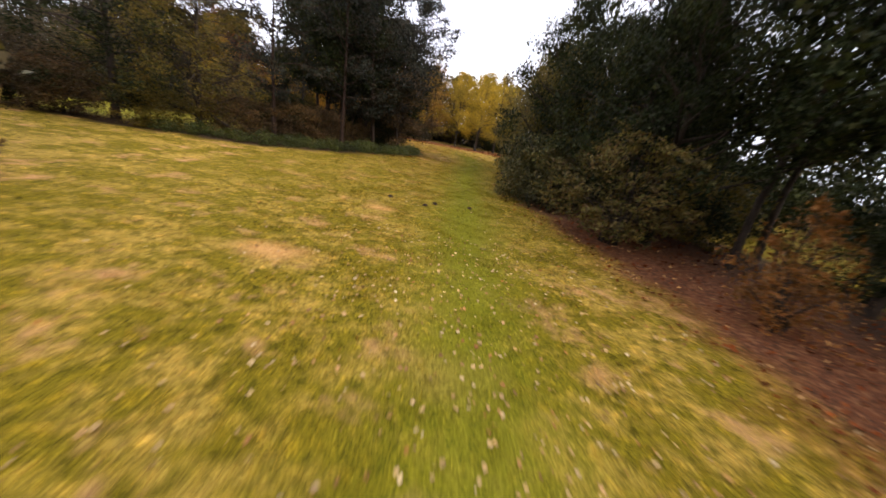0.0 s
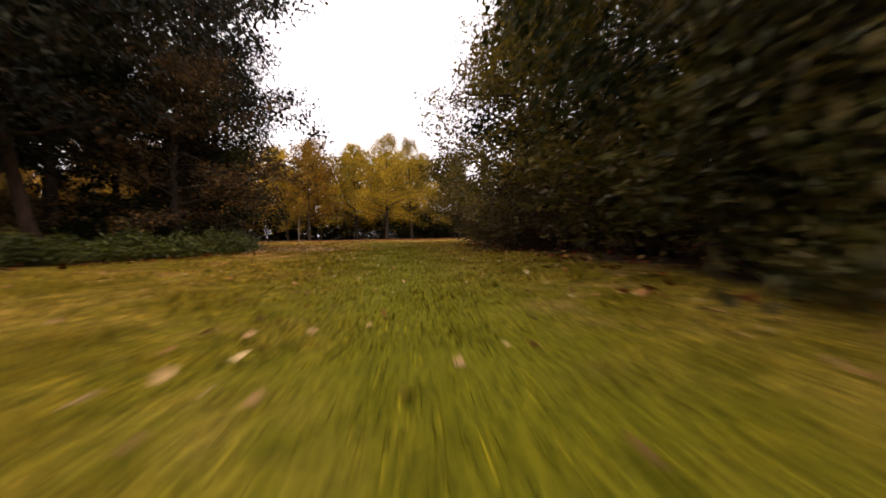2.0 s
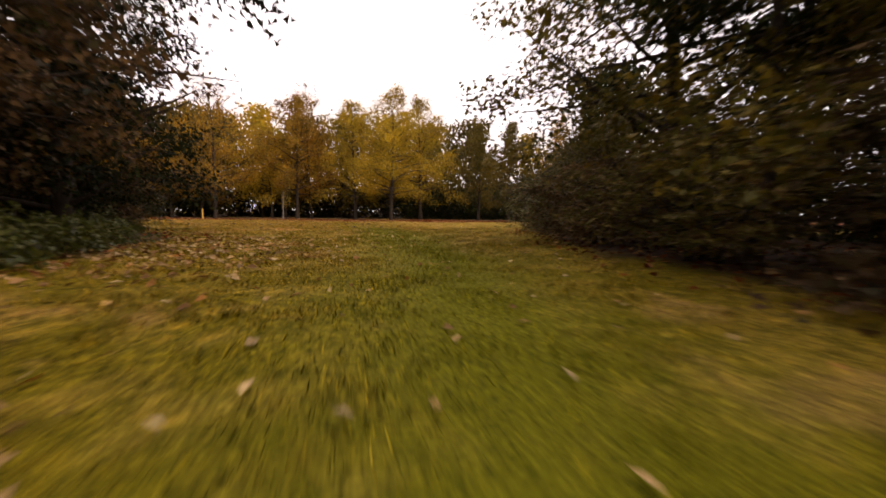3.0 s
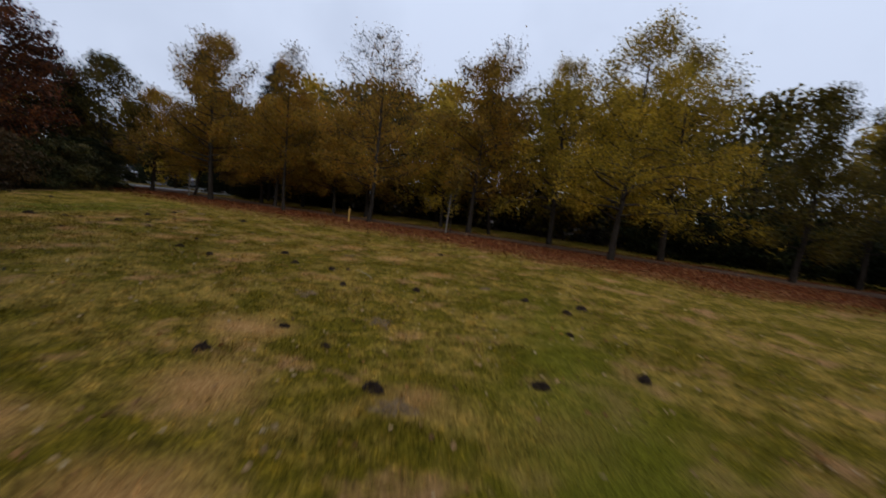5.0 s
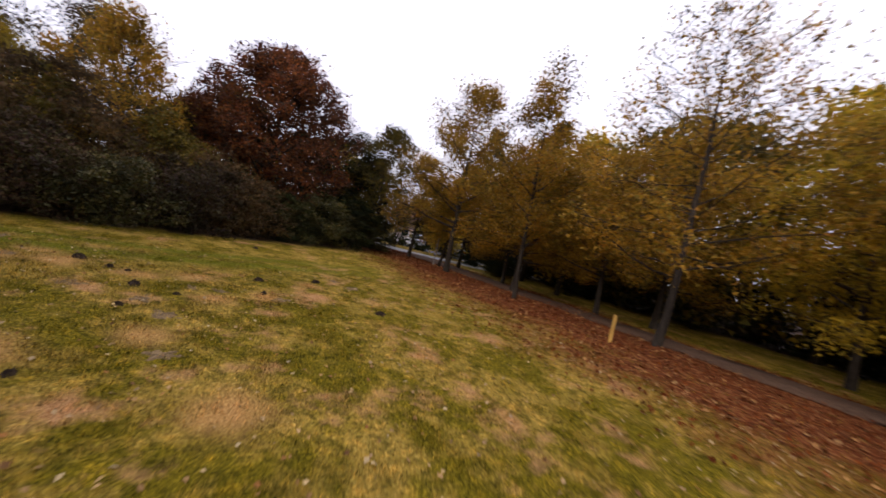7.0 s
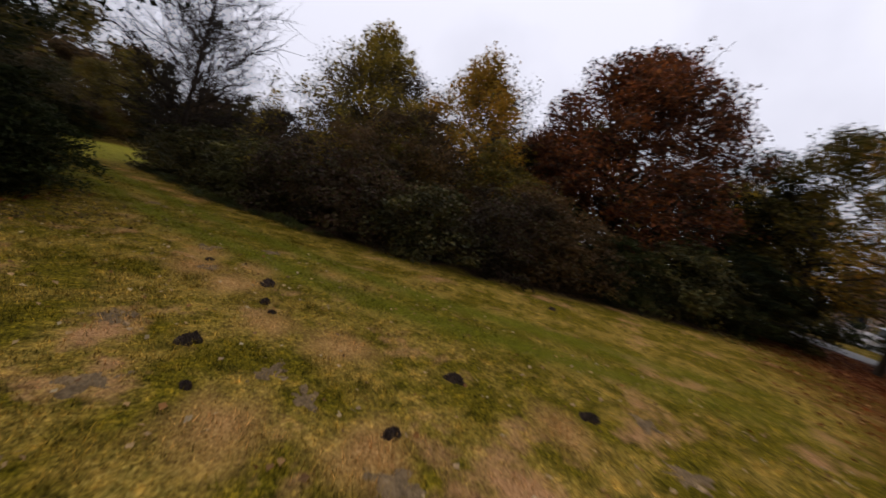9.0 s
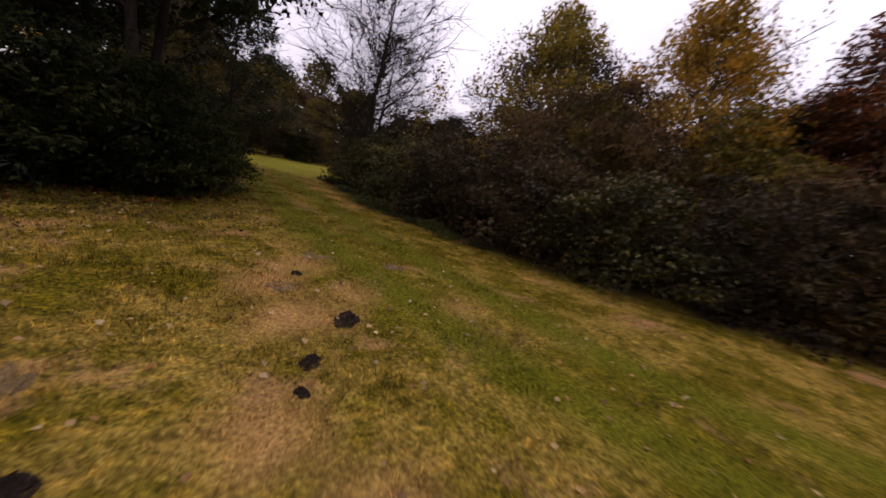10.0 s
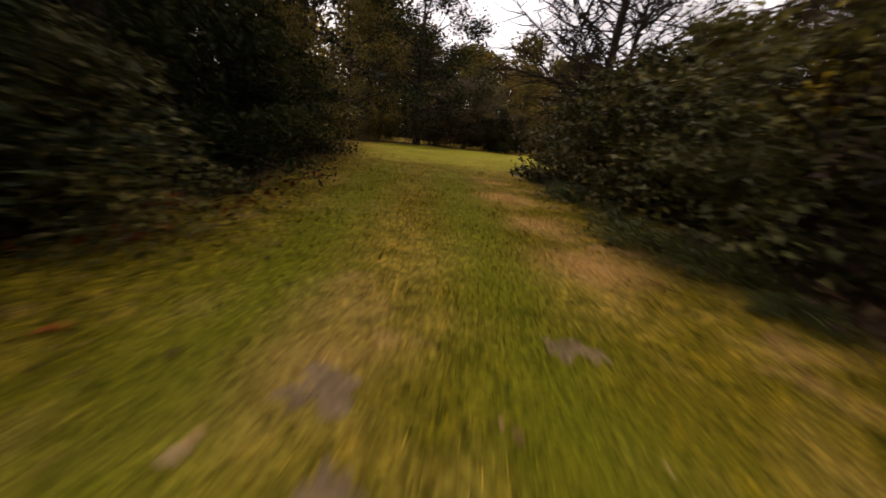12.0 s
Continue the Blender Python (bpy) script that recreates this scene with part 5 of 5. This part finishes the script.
def dead_branch(x, y, z, turn):
    """A pale bleached bough reaching out of the thicket, forked."""
    rng = np.random.default_rng(77)
    pile = Pile()
    main = bent_line(rng, (0, 0, -0.1), (0.5, 0.2, 0.55), 2.6, 7, 0.13, 0.25)
    tube(pile, main, np.linspace(0.05, 0.012, 8), 6)
    for k, (i, way) in enumerate([(2, (0.8, -0.4, 0.5)), (3, (0.1, 0.6, 0.9)), (5, (0.9, 0.3, 0.1)), (4, (0.2, -0.7, 0.7))]):
        tw = bent_line(rng, main[i], way, 1.3 - 0.18 * k, 5, 0.16, 0.2)
        tube(pile, tw, np.linspace(0.024, 0.006, 6), 5)
    ob = new("dead_branch", pile.mesh("dead_branch", DEAD_WOOD, True))
    ob.matrix_basis = Matrix.Translation((x, y, z)) @ Matrix.Rotation(turn, 4, "Z")
    tagged(ob, "bleached forked dead branch reaching out of the thicket", "branch")


dead_branch(-4.0, 38.9, 0.03, 0.5)


def fallen_stick(x, y, turn, length):
    rng = np.random.default_rng(int(length * 100))
    pile = Pile()
    line = bent_line(rng, (0, 0, 0.02), (1, 0, 0), length, 6, 0.18, 0.0)
    line[:, 2] = 0.03
    tube(pile, line, np.linspace(0.009, 0.004, 7), 5)
    ob = new("fallen_stick", pile.mesh("fallen_stick", DEAD_WOOD, True))
    ob.matrix_basis = Matrix.Translation((x, y, float(height_at(x, y)) + 0.01)) @ Matrix.Rotation(turn, 4, "Z")
    tagged(ob, "thin pale fallen stick lying on the turf", "stick")


fallen_stick(-0.4, 44.8, 2.4, 0.9)


def fallen_leaves(name, mat, xy, size, label, seed):
    rng = np.random.default_rng(seed)
    pile = Pile()
    z = height_at(xy[:, 0], xy[:, 1]) + rng.uniform(0.015, 0.05, len(xy))
    pos = np.column_stack([xy, z])
    leaf_quads(pile, rng, pos, size, 1.5, 0.85)
    return tagged(new(name, pile.mesh(name, mat)), label, "leaves", kind="stuff")


rng = np.random.default_rng(101)
xy = np.column_stack([rng.normal(0.9, 1.0, 900), rng.normal(32.0, 1.6, 900)])
fallen_leaves("tip_litter", LEAF_FALLEN_PALE, xy, 0.085, "brown and pale fallen leaves beside the thicket", 4)
# low herbs in the shade along the island's lane side and its north front
xy = np.concatenate([np.column_stack([rng.normal(-11.7, 0.35, 1500), rng.uniform(28, 39.4, 1500)]), np.column_stack([rng.normal(-8.8, 1.7, 1700), rng.normal(40.7, 0.6, 1700)])])
fallen_leaves("ground_ivy", LEAF_OLIVE, xy, 0.04, "low dark green herbs at the thicket's shaded edge", 8)
xy = np.column_stack([rng.normal(-9.2, 1.3, 900), rng.normal(40.4, 0.7, 900)])
fallen_leaves("thicket_litter", LEAF_BROWN, xy, 0.055, "brown fallen leaves at the thicket's shaded edge", 9)
xy = np.column_stack([rng.uniform(-29, 24, 42000), rng.uniform(51.2, 63.6, 42000)])
edge = np.interp(xy[:, 0], [-30, -20, -8, 0, 8, 22], [54.4, 54.2, 53.2, 52.7, 51.6, 52.4])
keep = rng.uniform(size=len(xy)) < np.clip((xy[:, 1] - edge + 1.5) / 3.0, 0.02, 1.0) * np.where((xy[:, 1] > 59.3) & (xy[:, 1] < 61.4), 1.0, 0.9) * np.clip((62.9 - xy[:, 1]) / 1.0, 0.1, 1.0)
fallen_leaves("leaf_litter", LEAF_FALLEN_RUST, xy[keep], 0.076, "rust-brown fallen leaves beneath the row of trees", 1)
xy = np.column_stack([rng.normal(2.9, 2.2, 1500), rng.uniform(-1, 8.5, 1500)])
xy2 = np.column_stack([rng.normal(3.2, 2.4, 1100), rng.uniform(8, 40, 1100)])
xy3 = np.column_stack([rng.uniform(-11, 12, 700), rng.uniform(41, 55, 700)])
xy5 = np.column_stack([rng.uniform(-14, 12, 1100), 54.5 - rng.exponential(1.6, 1100)])
xy6 = np.column_stack([rng.uniform(-14, 10, 3400), rng.uniform(39, 54, 3400)])
for name, xy, size, seed in (("lane_leaves", np.concatenate([xy, xy2]), 0.058, 2), ("meadow_leaves", np.concatenate([xy3, xy5, xy6]), 0.053, 5)):
    fallen_leaves(name, LEAF_FALLEN_PALE, xy[wooded(xy[:, 0], xy[:, 1]) < 0.4], size, "pale curled fallen leaves scattered over the turf", seed)
xy = np.column_stack([rng.uniform(4.5, 14, 6000), rng.uniform(-3, 40, 6000)])
xy4 = np.column_stack([rng.uniform(-12, 1.5, 3000), rng.uniform(24, 41, 3000)])
xy = np.concatenate([xy, xy4])
w = wooded(xy[:, 0], xy[:, 1])
fallen_leaves("woodland_litter", LEAF_FALLEN_RUST, xy[(w > -0.6) & (rng.uniform(size=len(w)) < np.clip(w + 0.9, 0, 1))], 0.10, "brown fallen leaves on bare woodland soil", 3)


def grass(seed, count):
    """Short blades in tufts on the open turf near the way."""
    rng = np.random.default_rng(seed)
    line = np.array([(x, y) for x, y in [(2, 0), (2.2, 8), (2.8, 16), (3.6, 24), (3.6, 32), (3.2, 38), (1.6, 43), (-1, 46.5), (-4, 48), (-7.5, 48.5), (-10, 46.5), (-11.6, 43.5), (-12.5, 39), (-13, 34)]])
    seg = np.linalg.norm(np.diff(line, axis=0), axis=1)
    s = rng.uniform(0, seg.sum(), count)
    cum = np.concatenate([[0], np.cumsum(seg)])
    px, py = np.interp(s, cum, line[:, 0]), np.interp(s, cum, line[:, 1])
    xy = np.column_stack([px, py]) + rng.normal(size=(count, 2)) * 3.8
    xy = xy[wooded(xy[:, 0], xy[:, 1]) < 0.1 + 0.5 * rng.uniform(size=len(xy))]
    clump = value_noise(xy[:, 0] / 0.35, xy[:, 1] / 0.35, 9)
    xy = xy[rng.uniform(size=len(xy)) < 0.25 + clump]
    clump = value_noise(xy[:, 0] / 0.35, xy[:, 1] / 0.35, 9)
    n = len(xy)
    base = np.column_stack([xy, height_at(xy[:, 0], xy[:, 1]) - 0.01])
    v = []
    for _ in range(3):
        a = rng.uniform(0, 6.28, n)
        d = np.column_stack([np.cos(a), np.sin(a), np.zeros(n)])
        sd = np.column_stack([-np.sin(a), np.cos(a), np.zeros(n)])
        h = (0.022 + 0.034 * rng.uniform(size=n) ** 2 + 0.036 * clump ** 2)[:, None]
        w = rng.uniform(0.003, 0.006, n)[:, None]
        b = base + rng.normal(size=(n, 3)) * [0.03, 0.03, 0]
        lean = rng.uniform(0.3, 1.3, n)[:, None]
        v.append(np.stack([b - sd * w, b + sd * w, b + d * h * lean + [0, 0, 1] * h], 1))
    v = np.concatenate(v).reshape(-1, 3)
    pile = Pile()
    pile.add(v, np.arange(len(v)).reshape(-1, 3))
    me = pile.mesh("grass", BLADE)
    attr = me.color_attributes.new("cover", "FLOAT_COLOR", "POINT")
    k = lane(v[:, 0], v[:, 1]) * 0.92
    attr.data.foreach_set("color", np.column_stack([0 * k, 0 * k, k, straw_light_share(v[:, 0], v[:, 1])]).ravel())
    dry = me.attributes.new("dry", "FLOAT", "POINT")
    dry.data.foreach_set("value", dryness(v[:, 0], v[:, 1]))
    return tagged(new("grass", me), "short uneven autumn grass blades on the meadow", "grass", kind="stuff")


grass(3, 360000)


# ---- worn bare patches in the turf ----
PATCH_GREY = plain_material("dry_grey_soil", (0.105, 0.067, 0.032), (0.265, 0.18, 0.092), 40.0, 0.95, 0.012)


def bare_patch(x, y, r, seed):
    """A flattened old molehill: a ragged, slightly raised patch of dry crumbs."""
    rng = np.random.default_rng(seed)
    pile = Pile()
    rings, seg = 14, 44
    lobe = [rng.uniform(0.05, 0.22) for _ in range(6)]
    turn = rng.uniform(0, 6.28, 6)
    way = seed * 1.3
    v, f = [], []
    for i in range(rings + 1):
        q = i / rings
        for k in range(seg):
            t = k * 2 * math.pi / seg
            edge = 1 + sum(lobe[m] * math.sin((m + 2) * t + turn[m]) for m in range(6))
            px, py = r * q * edge * math.cos(t) * 1.15, r * q * edge * math.sin(t) * 0.9
            wx, wy = x + px * math.cos(way) - py * math.sin(way), y + px * math.sin(way) + py * math.cos(way)
            lift = float(height_at(wx, wy)) - float(height_at(x, y))
            crumb = float(value_noise(wx / 0.07, wy / 0.07, 21)) * 0.6 + float(value_noise(wx / 0.03, wy / 0.03, 22)) * 0.4
            v.append((px, py, lift + 0.014 + 0.05 * (crumb - 0.5) - 0.055 * q ** 3))
    for i in range(rings):
        for k in range(seg):
            k2 = (k + 1) % seg
            f.append((i * seg + k, (i + 1) * seg + k, (i + 1) * seg + k2, i * seg + k2))
    pile.add(v, f)
    ob = new("worn_molehill", pile.mesh("worn_molehill", PATCH_GREY, False))
    ob.matrix_basis = Matrix.Translation((x, y, float(height_at(x, y)))) @ Matrix.Rotation(way, 4, "Z")
    tagged(ob, "flattened old molehill of dry grey soil", "bare soil", "worn patches in the meadow")


for k, (x, y, r) in enumerate([
    (-0.7, 43.0, 0.3), (0.9, 42.5, 0.3), (2.0, 40.5, 0.28), (-9.3, 45.1, 0.3), (-8.7, 46.1, 0.25), (-8.0, 46.5, 0.3), (-9.7, 46.7, 0.22), (-9.65, 47.15, 0.22), (-12.1, 49.9, 0.26), (-9.4, 48.2, 0.28),
    (-11.3, 50.2, 0.28), (-11.0, 43.85, 0.25), (-11.7, 42.8, 0.28), (-12.7, 43.2, 0.22), (-12.85, 38.9, 0.2), (-12.95, 39.3, 0.13), (-13.9, 38.6, 0.18), (-6.6, 46.6, 0.22), (1.9, 45.8, 0.22), (-2.2, 47.0, 0.22),
]):
    bare_patch(x, y, r * 0.9, k + 1)

# ---- beyond the trees: a house, a picket fence and parked cars by the road ----
WALL_PINK = plain_material("pinkish_plaster", (0.42, 0.31, 0.27), (0.56, 0.43, 0.38), 9.0, 0.9, 0.004)
ROOF_TILE = plain_material("dark_roof_tiles", (0.06, 0.035, 0.03), (0.12, 0.07, 0.055), 16.0, 0.8, 0.01)
WHITE_PAINT = plain_material("white_paint", (0.66, 0.67, 0.69), (0.82, 0.83, 0.84), 4.0, 0.45, 0.0)
CAR_WHITE = plain_material("white_car_paint", (0.74, 0.76, 0.80), (0.82, 0.84, 0.86), 1.5, 0.25, 0.0)
CAR_GREY = plain_material("silver_car_paint", (0.36, 0.38, 0.41), (0.46, 0.48, 0.50), 1.5, 0.3, 0.0, metal=0.4)
GLASS_DARK = plain_material("dark_window_glass", (0.015, 0.018, 0.022), (0.03, 0.034, 0.04), 2.0, 0.08, 0.0)
TYRE = plain_material("black_tyre_rubber", (0.012, 0.012, 0.012), (0.03, 0.03, 0.03), 30.0, 0.8, 0.0)
RIM = plain_material("grey_wheel_metal", (0.35, 0.35, 0.36), (0.5, 0.5, 0.52), 10.0, 0.35, 0.0, metal=0.8)
LAMP_RED = plain_material("red_lamp_glass", (0.25, 0.01, 0.01), (0.35, 0.02, 0.02), 10.0, 0.2, 0.0)
LAMP_CLEAR = plain_material("clear_lamp_glass", (0.5, 0.5, 0.5), (0.65, 0.65, 0.65), 10.0, 0.15, 0.0)


def prism(pile, outline, half):
    """A side outline (x, z) drawn out to both sides, drawn in a little at the edges."""
    n = len(outline)
    cx, cz = sum(p[0] for p in outline) / n, sum(p[1] for p in outline) / n
    rows = []
    for y, k in ((-half, 0.94), (-half * 0.9, 1.0), (half * 0.9, 1.0), (half, 0.94)):
        rows.append([(cx + (x - cx) * k, y, cz + (z - cz) * k) for x, z in outline])
    v = [p for r in rows for p in r]
    f = [[r * n + i, r * n + (i + 1) % n, (r + 1) * n + (i + 1) % n, (r + 1) * n + i] for r in range(3) for i in range(n)]
    start = pile.n
    pile.add(v, f)
    pile.f.append([start + i for i in range(n)][::-1])
    pile.f.append([start + 3 * n + i for i in range(n)])


def parked_car(x, y, turn, paint, label):
    root = new("parked_car")
    body = Pile()
    prism(body, [(-2.05, 0.28), (2.0, 0.28), (2.1, 0.5), (2.02, 0.72), (1.1, 0.9), (0.62, 1.0), (-1.9, 0.98), (-2.1, 0.75)], 0.86)
    part("body", body.mesh("body", paint), root)
    cabin = Pile()
    prism(cabin, [(-1.85, 0.96), (0.95, 0.94), (0.25, 1.42), (-0.2, 1.49), (-1.3, 1.46)], 0.72)
    part("cabin", cabin.mesh("cabin", GLASS_DARK), root, "dark glazed cabin")
    roof = Pile()
    prism(roof, [(-1.34, 1.45), (0.22, 1.41), (-0.1, 1.51), (-1.0, 1.52)], 0.7)
    part("roof", roof.mesh("roof", paint), root)
    for wx in (-1.3, 1.3):
        for wy in (-0.8, 0.8):
            tyre = Pile()
            tube(tyre, [(wx, wy - 0.1, 0.31), (wx, wy - 0.09, 0.31), (wx, wy + 0.09, 0.31), (wx, wy + 0.1, 0.31)], [0.2, 0.31, 0.31, 0.2], 16)
            wheel = part("wheel", tyre.mesh("wheel", TYRE), root)
            rim = Pile()
            tube(rim, [(wx, wy - 0.105, 0.31), (wx, wy + 0.105, 0.31)], [0.2, 0.2], 14)
            for side in (-0.106, 0.106):
                rim.add([(wx + 0.2 * math.cos(k * 0.4488), wy + side, 0.31 + 0.2 * math.sin(k * 0.4488)) for k in range(14)], [list(range(14))])
            part("rim", rim.mesh("rim", RIM), wheel, "grey metal rim")
    for sy in (-0.62, 0.62):
        for px, mat, nm in ((2.04, LAMP_CLEAR, "headlight"), (-2.1, LAMP_RED, "tail_light")):
            lamp = Pile()
            box(lamp, (px - 0.06, sy - 0.16, 0.66), (px + 0.04, sy + 0.16, 0.8), 0.03)
            part(nm, lamp.mesh(nm, mat), root)
    root.matrix_basis = Matrix.Translation((x, y, 0.07)) @ Matrix.Rotation(turn, 4, "Z")
    tagged(root, label, "car")


build_strip("parking_lane", [(-22.0, 76), (-29, 71.4), (-36, 68.2), (-46, 65.5), (-58, 63)], 3.6, 0.06, PALE_ROAD, "pale asphalt parking lane beyond the trees", "road")
parked_car(-28.6, 71.6, 2.6, CAR_WHITE, "white hatchback parked beyond the trees")
parked_car(-35.2, 68.6, 2.75, CAR_GREY, "silver hatchback parked beyond the trees")
parked_car(-41.2, 66.8, 2.85, CAR_WHITE, "white hatchback parked beside the pinkish house")


def build_house(x, y, turn):
    root = new("house")
    walls = Pile()
    box(walls, (-5, -3.5, -0.2), (5, 3.5, 3.0), 0.02)
    gable = [(-5, -3.5, 3.0), (-5, 3.5, 3.0), (-5, 0, 5.6), (5, -3.5, 3.0), (5, 3.5, 3.0), (5, 0, 5.6)]
    walls.add(gable, [[0, 1, 2]])
    walls.add(gable, [[3, 5, 4]])
    part("wall", walls.mesh("wall", WALL_PINK), root)
    for s in (-1, 1):
        r = Pile()
        v = [(-5.4, s * 3.9, 2.7), (5.4, s * 3.9, 2.7), (5.4, 0, 5.65), (-5.4, 0, 5.65)]
        v += [(a, b, c + 0.16) for a, b, c in v]
        r.add(v, [[0, 1, 2, 3], [4, 7, 6, 5], [0, 4, 5, 1], [1, 5, 6, 2], [2, 6, 7, 3], [3, 7, 4, 0]])
        part("roof", r.mesh("roof", ROOF_TILE), root)
    for wx in (-3.4, -1.2, 3.2):
        w = Pile()
        box(w, (wx - 0.6, -3.56, 0.95), (wx + 0.6, -3.46, 2.25))
        win = part("window", w.mesh("window", WHITE_PAINT), root)
        p = Pile()
        box(p, (wx - 0.52, -3.58, 1.03), (wx + 0.52, -3.555, 2.17))
        part("pane", p.mesh("pane", GLASS_DARK), win)
    d = Pile()
    box(d, (0.7, -3.56, 0.0), (1.7, -3.46, 2.1))
    part("door", d.mesh("door", WHITE_PAINT), root)
    root.matrix_basis = Matrix.Translation((x, y, 0)) @ Matrix.Rotation(turn, 4, "Z")
    tagged(root, "low pinkish plastered house with dark tiled roof", "house")


build_house(-51.5, 74.0, 1.1)


def picket_fence(x, y, turn, count):
    root = new("picket_fence")
    slat = Pile()
    v = [(-0.045, 0, 0.05), (0.045, 0, 0.05), (0.045, 0, 0.95), (0, 0, 1.05), (-0.045, 0, 0.95)]
    v += [(a, 0.025, c) for a, _, c in v]
    slat.add(v[:0] + v, [[0, 1, 6, 5], [1, 2, 7, 6], [2, 3, 8, 7], [3, 4, 9, 8], [4, 0, 5, 9]])
    slat.f += [[0, 4, 3, 2, 1], [5, 6, 7, 8, 9]]
    me = slat.mesh("picket", WHITE_PAINT)
    for k in range(count):
        part("picket", me, root).location = ((k - count / 2) * 0.2, 0, 0)
    for z in (0.3, 0.75):
        r = Pile()
        box(r, (-count * 0.1 - 0.1, 0.026, z), (count * 0.1, 0.066, z + 0.08))
        part("rail", r.mesh("rail", WHITE_PAINT), root)
    root.matrix_basis = Matrix.Translation((x, y, 0)) @ Matrix.Rotation(turn, 4, "Z")
    tagged(root, "white wooden picket fence by the pale road", "fence")


picket_fence(-44.0, 66.6, 1.05, 20)


for k, (x, y) in enumerate([(-24.6, 66.4), (-27.4, 67.6), (-33.0, 66.2), (-36.0, 65.0), (-39.0, 63.6)]):
    plant("far_shrub", x, y, 0.42, 0.8, "low dark hedge shrub beside the pale road", "bush", "hedge beside the road")
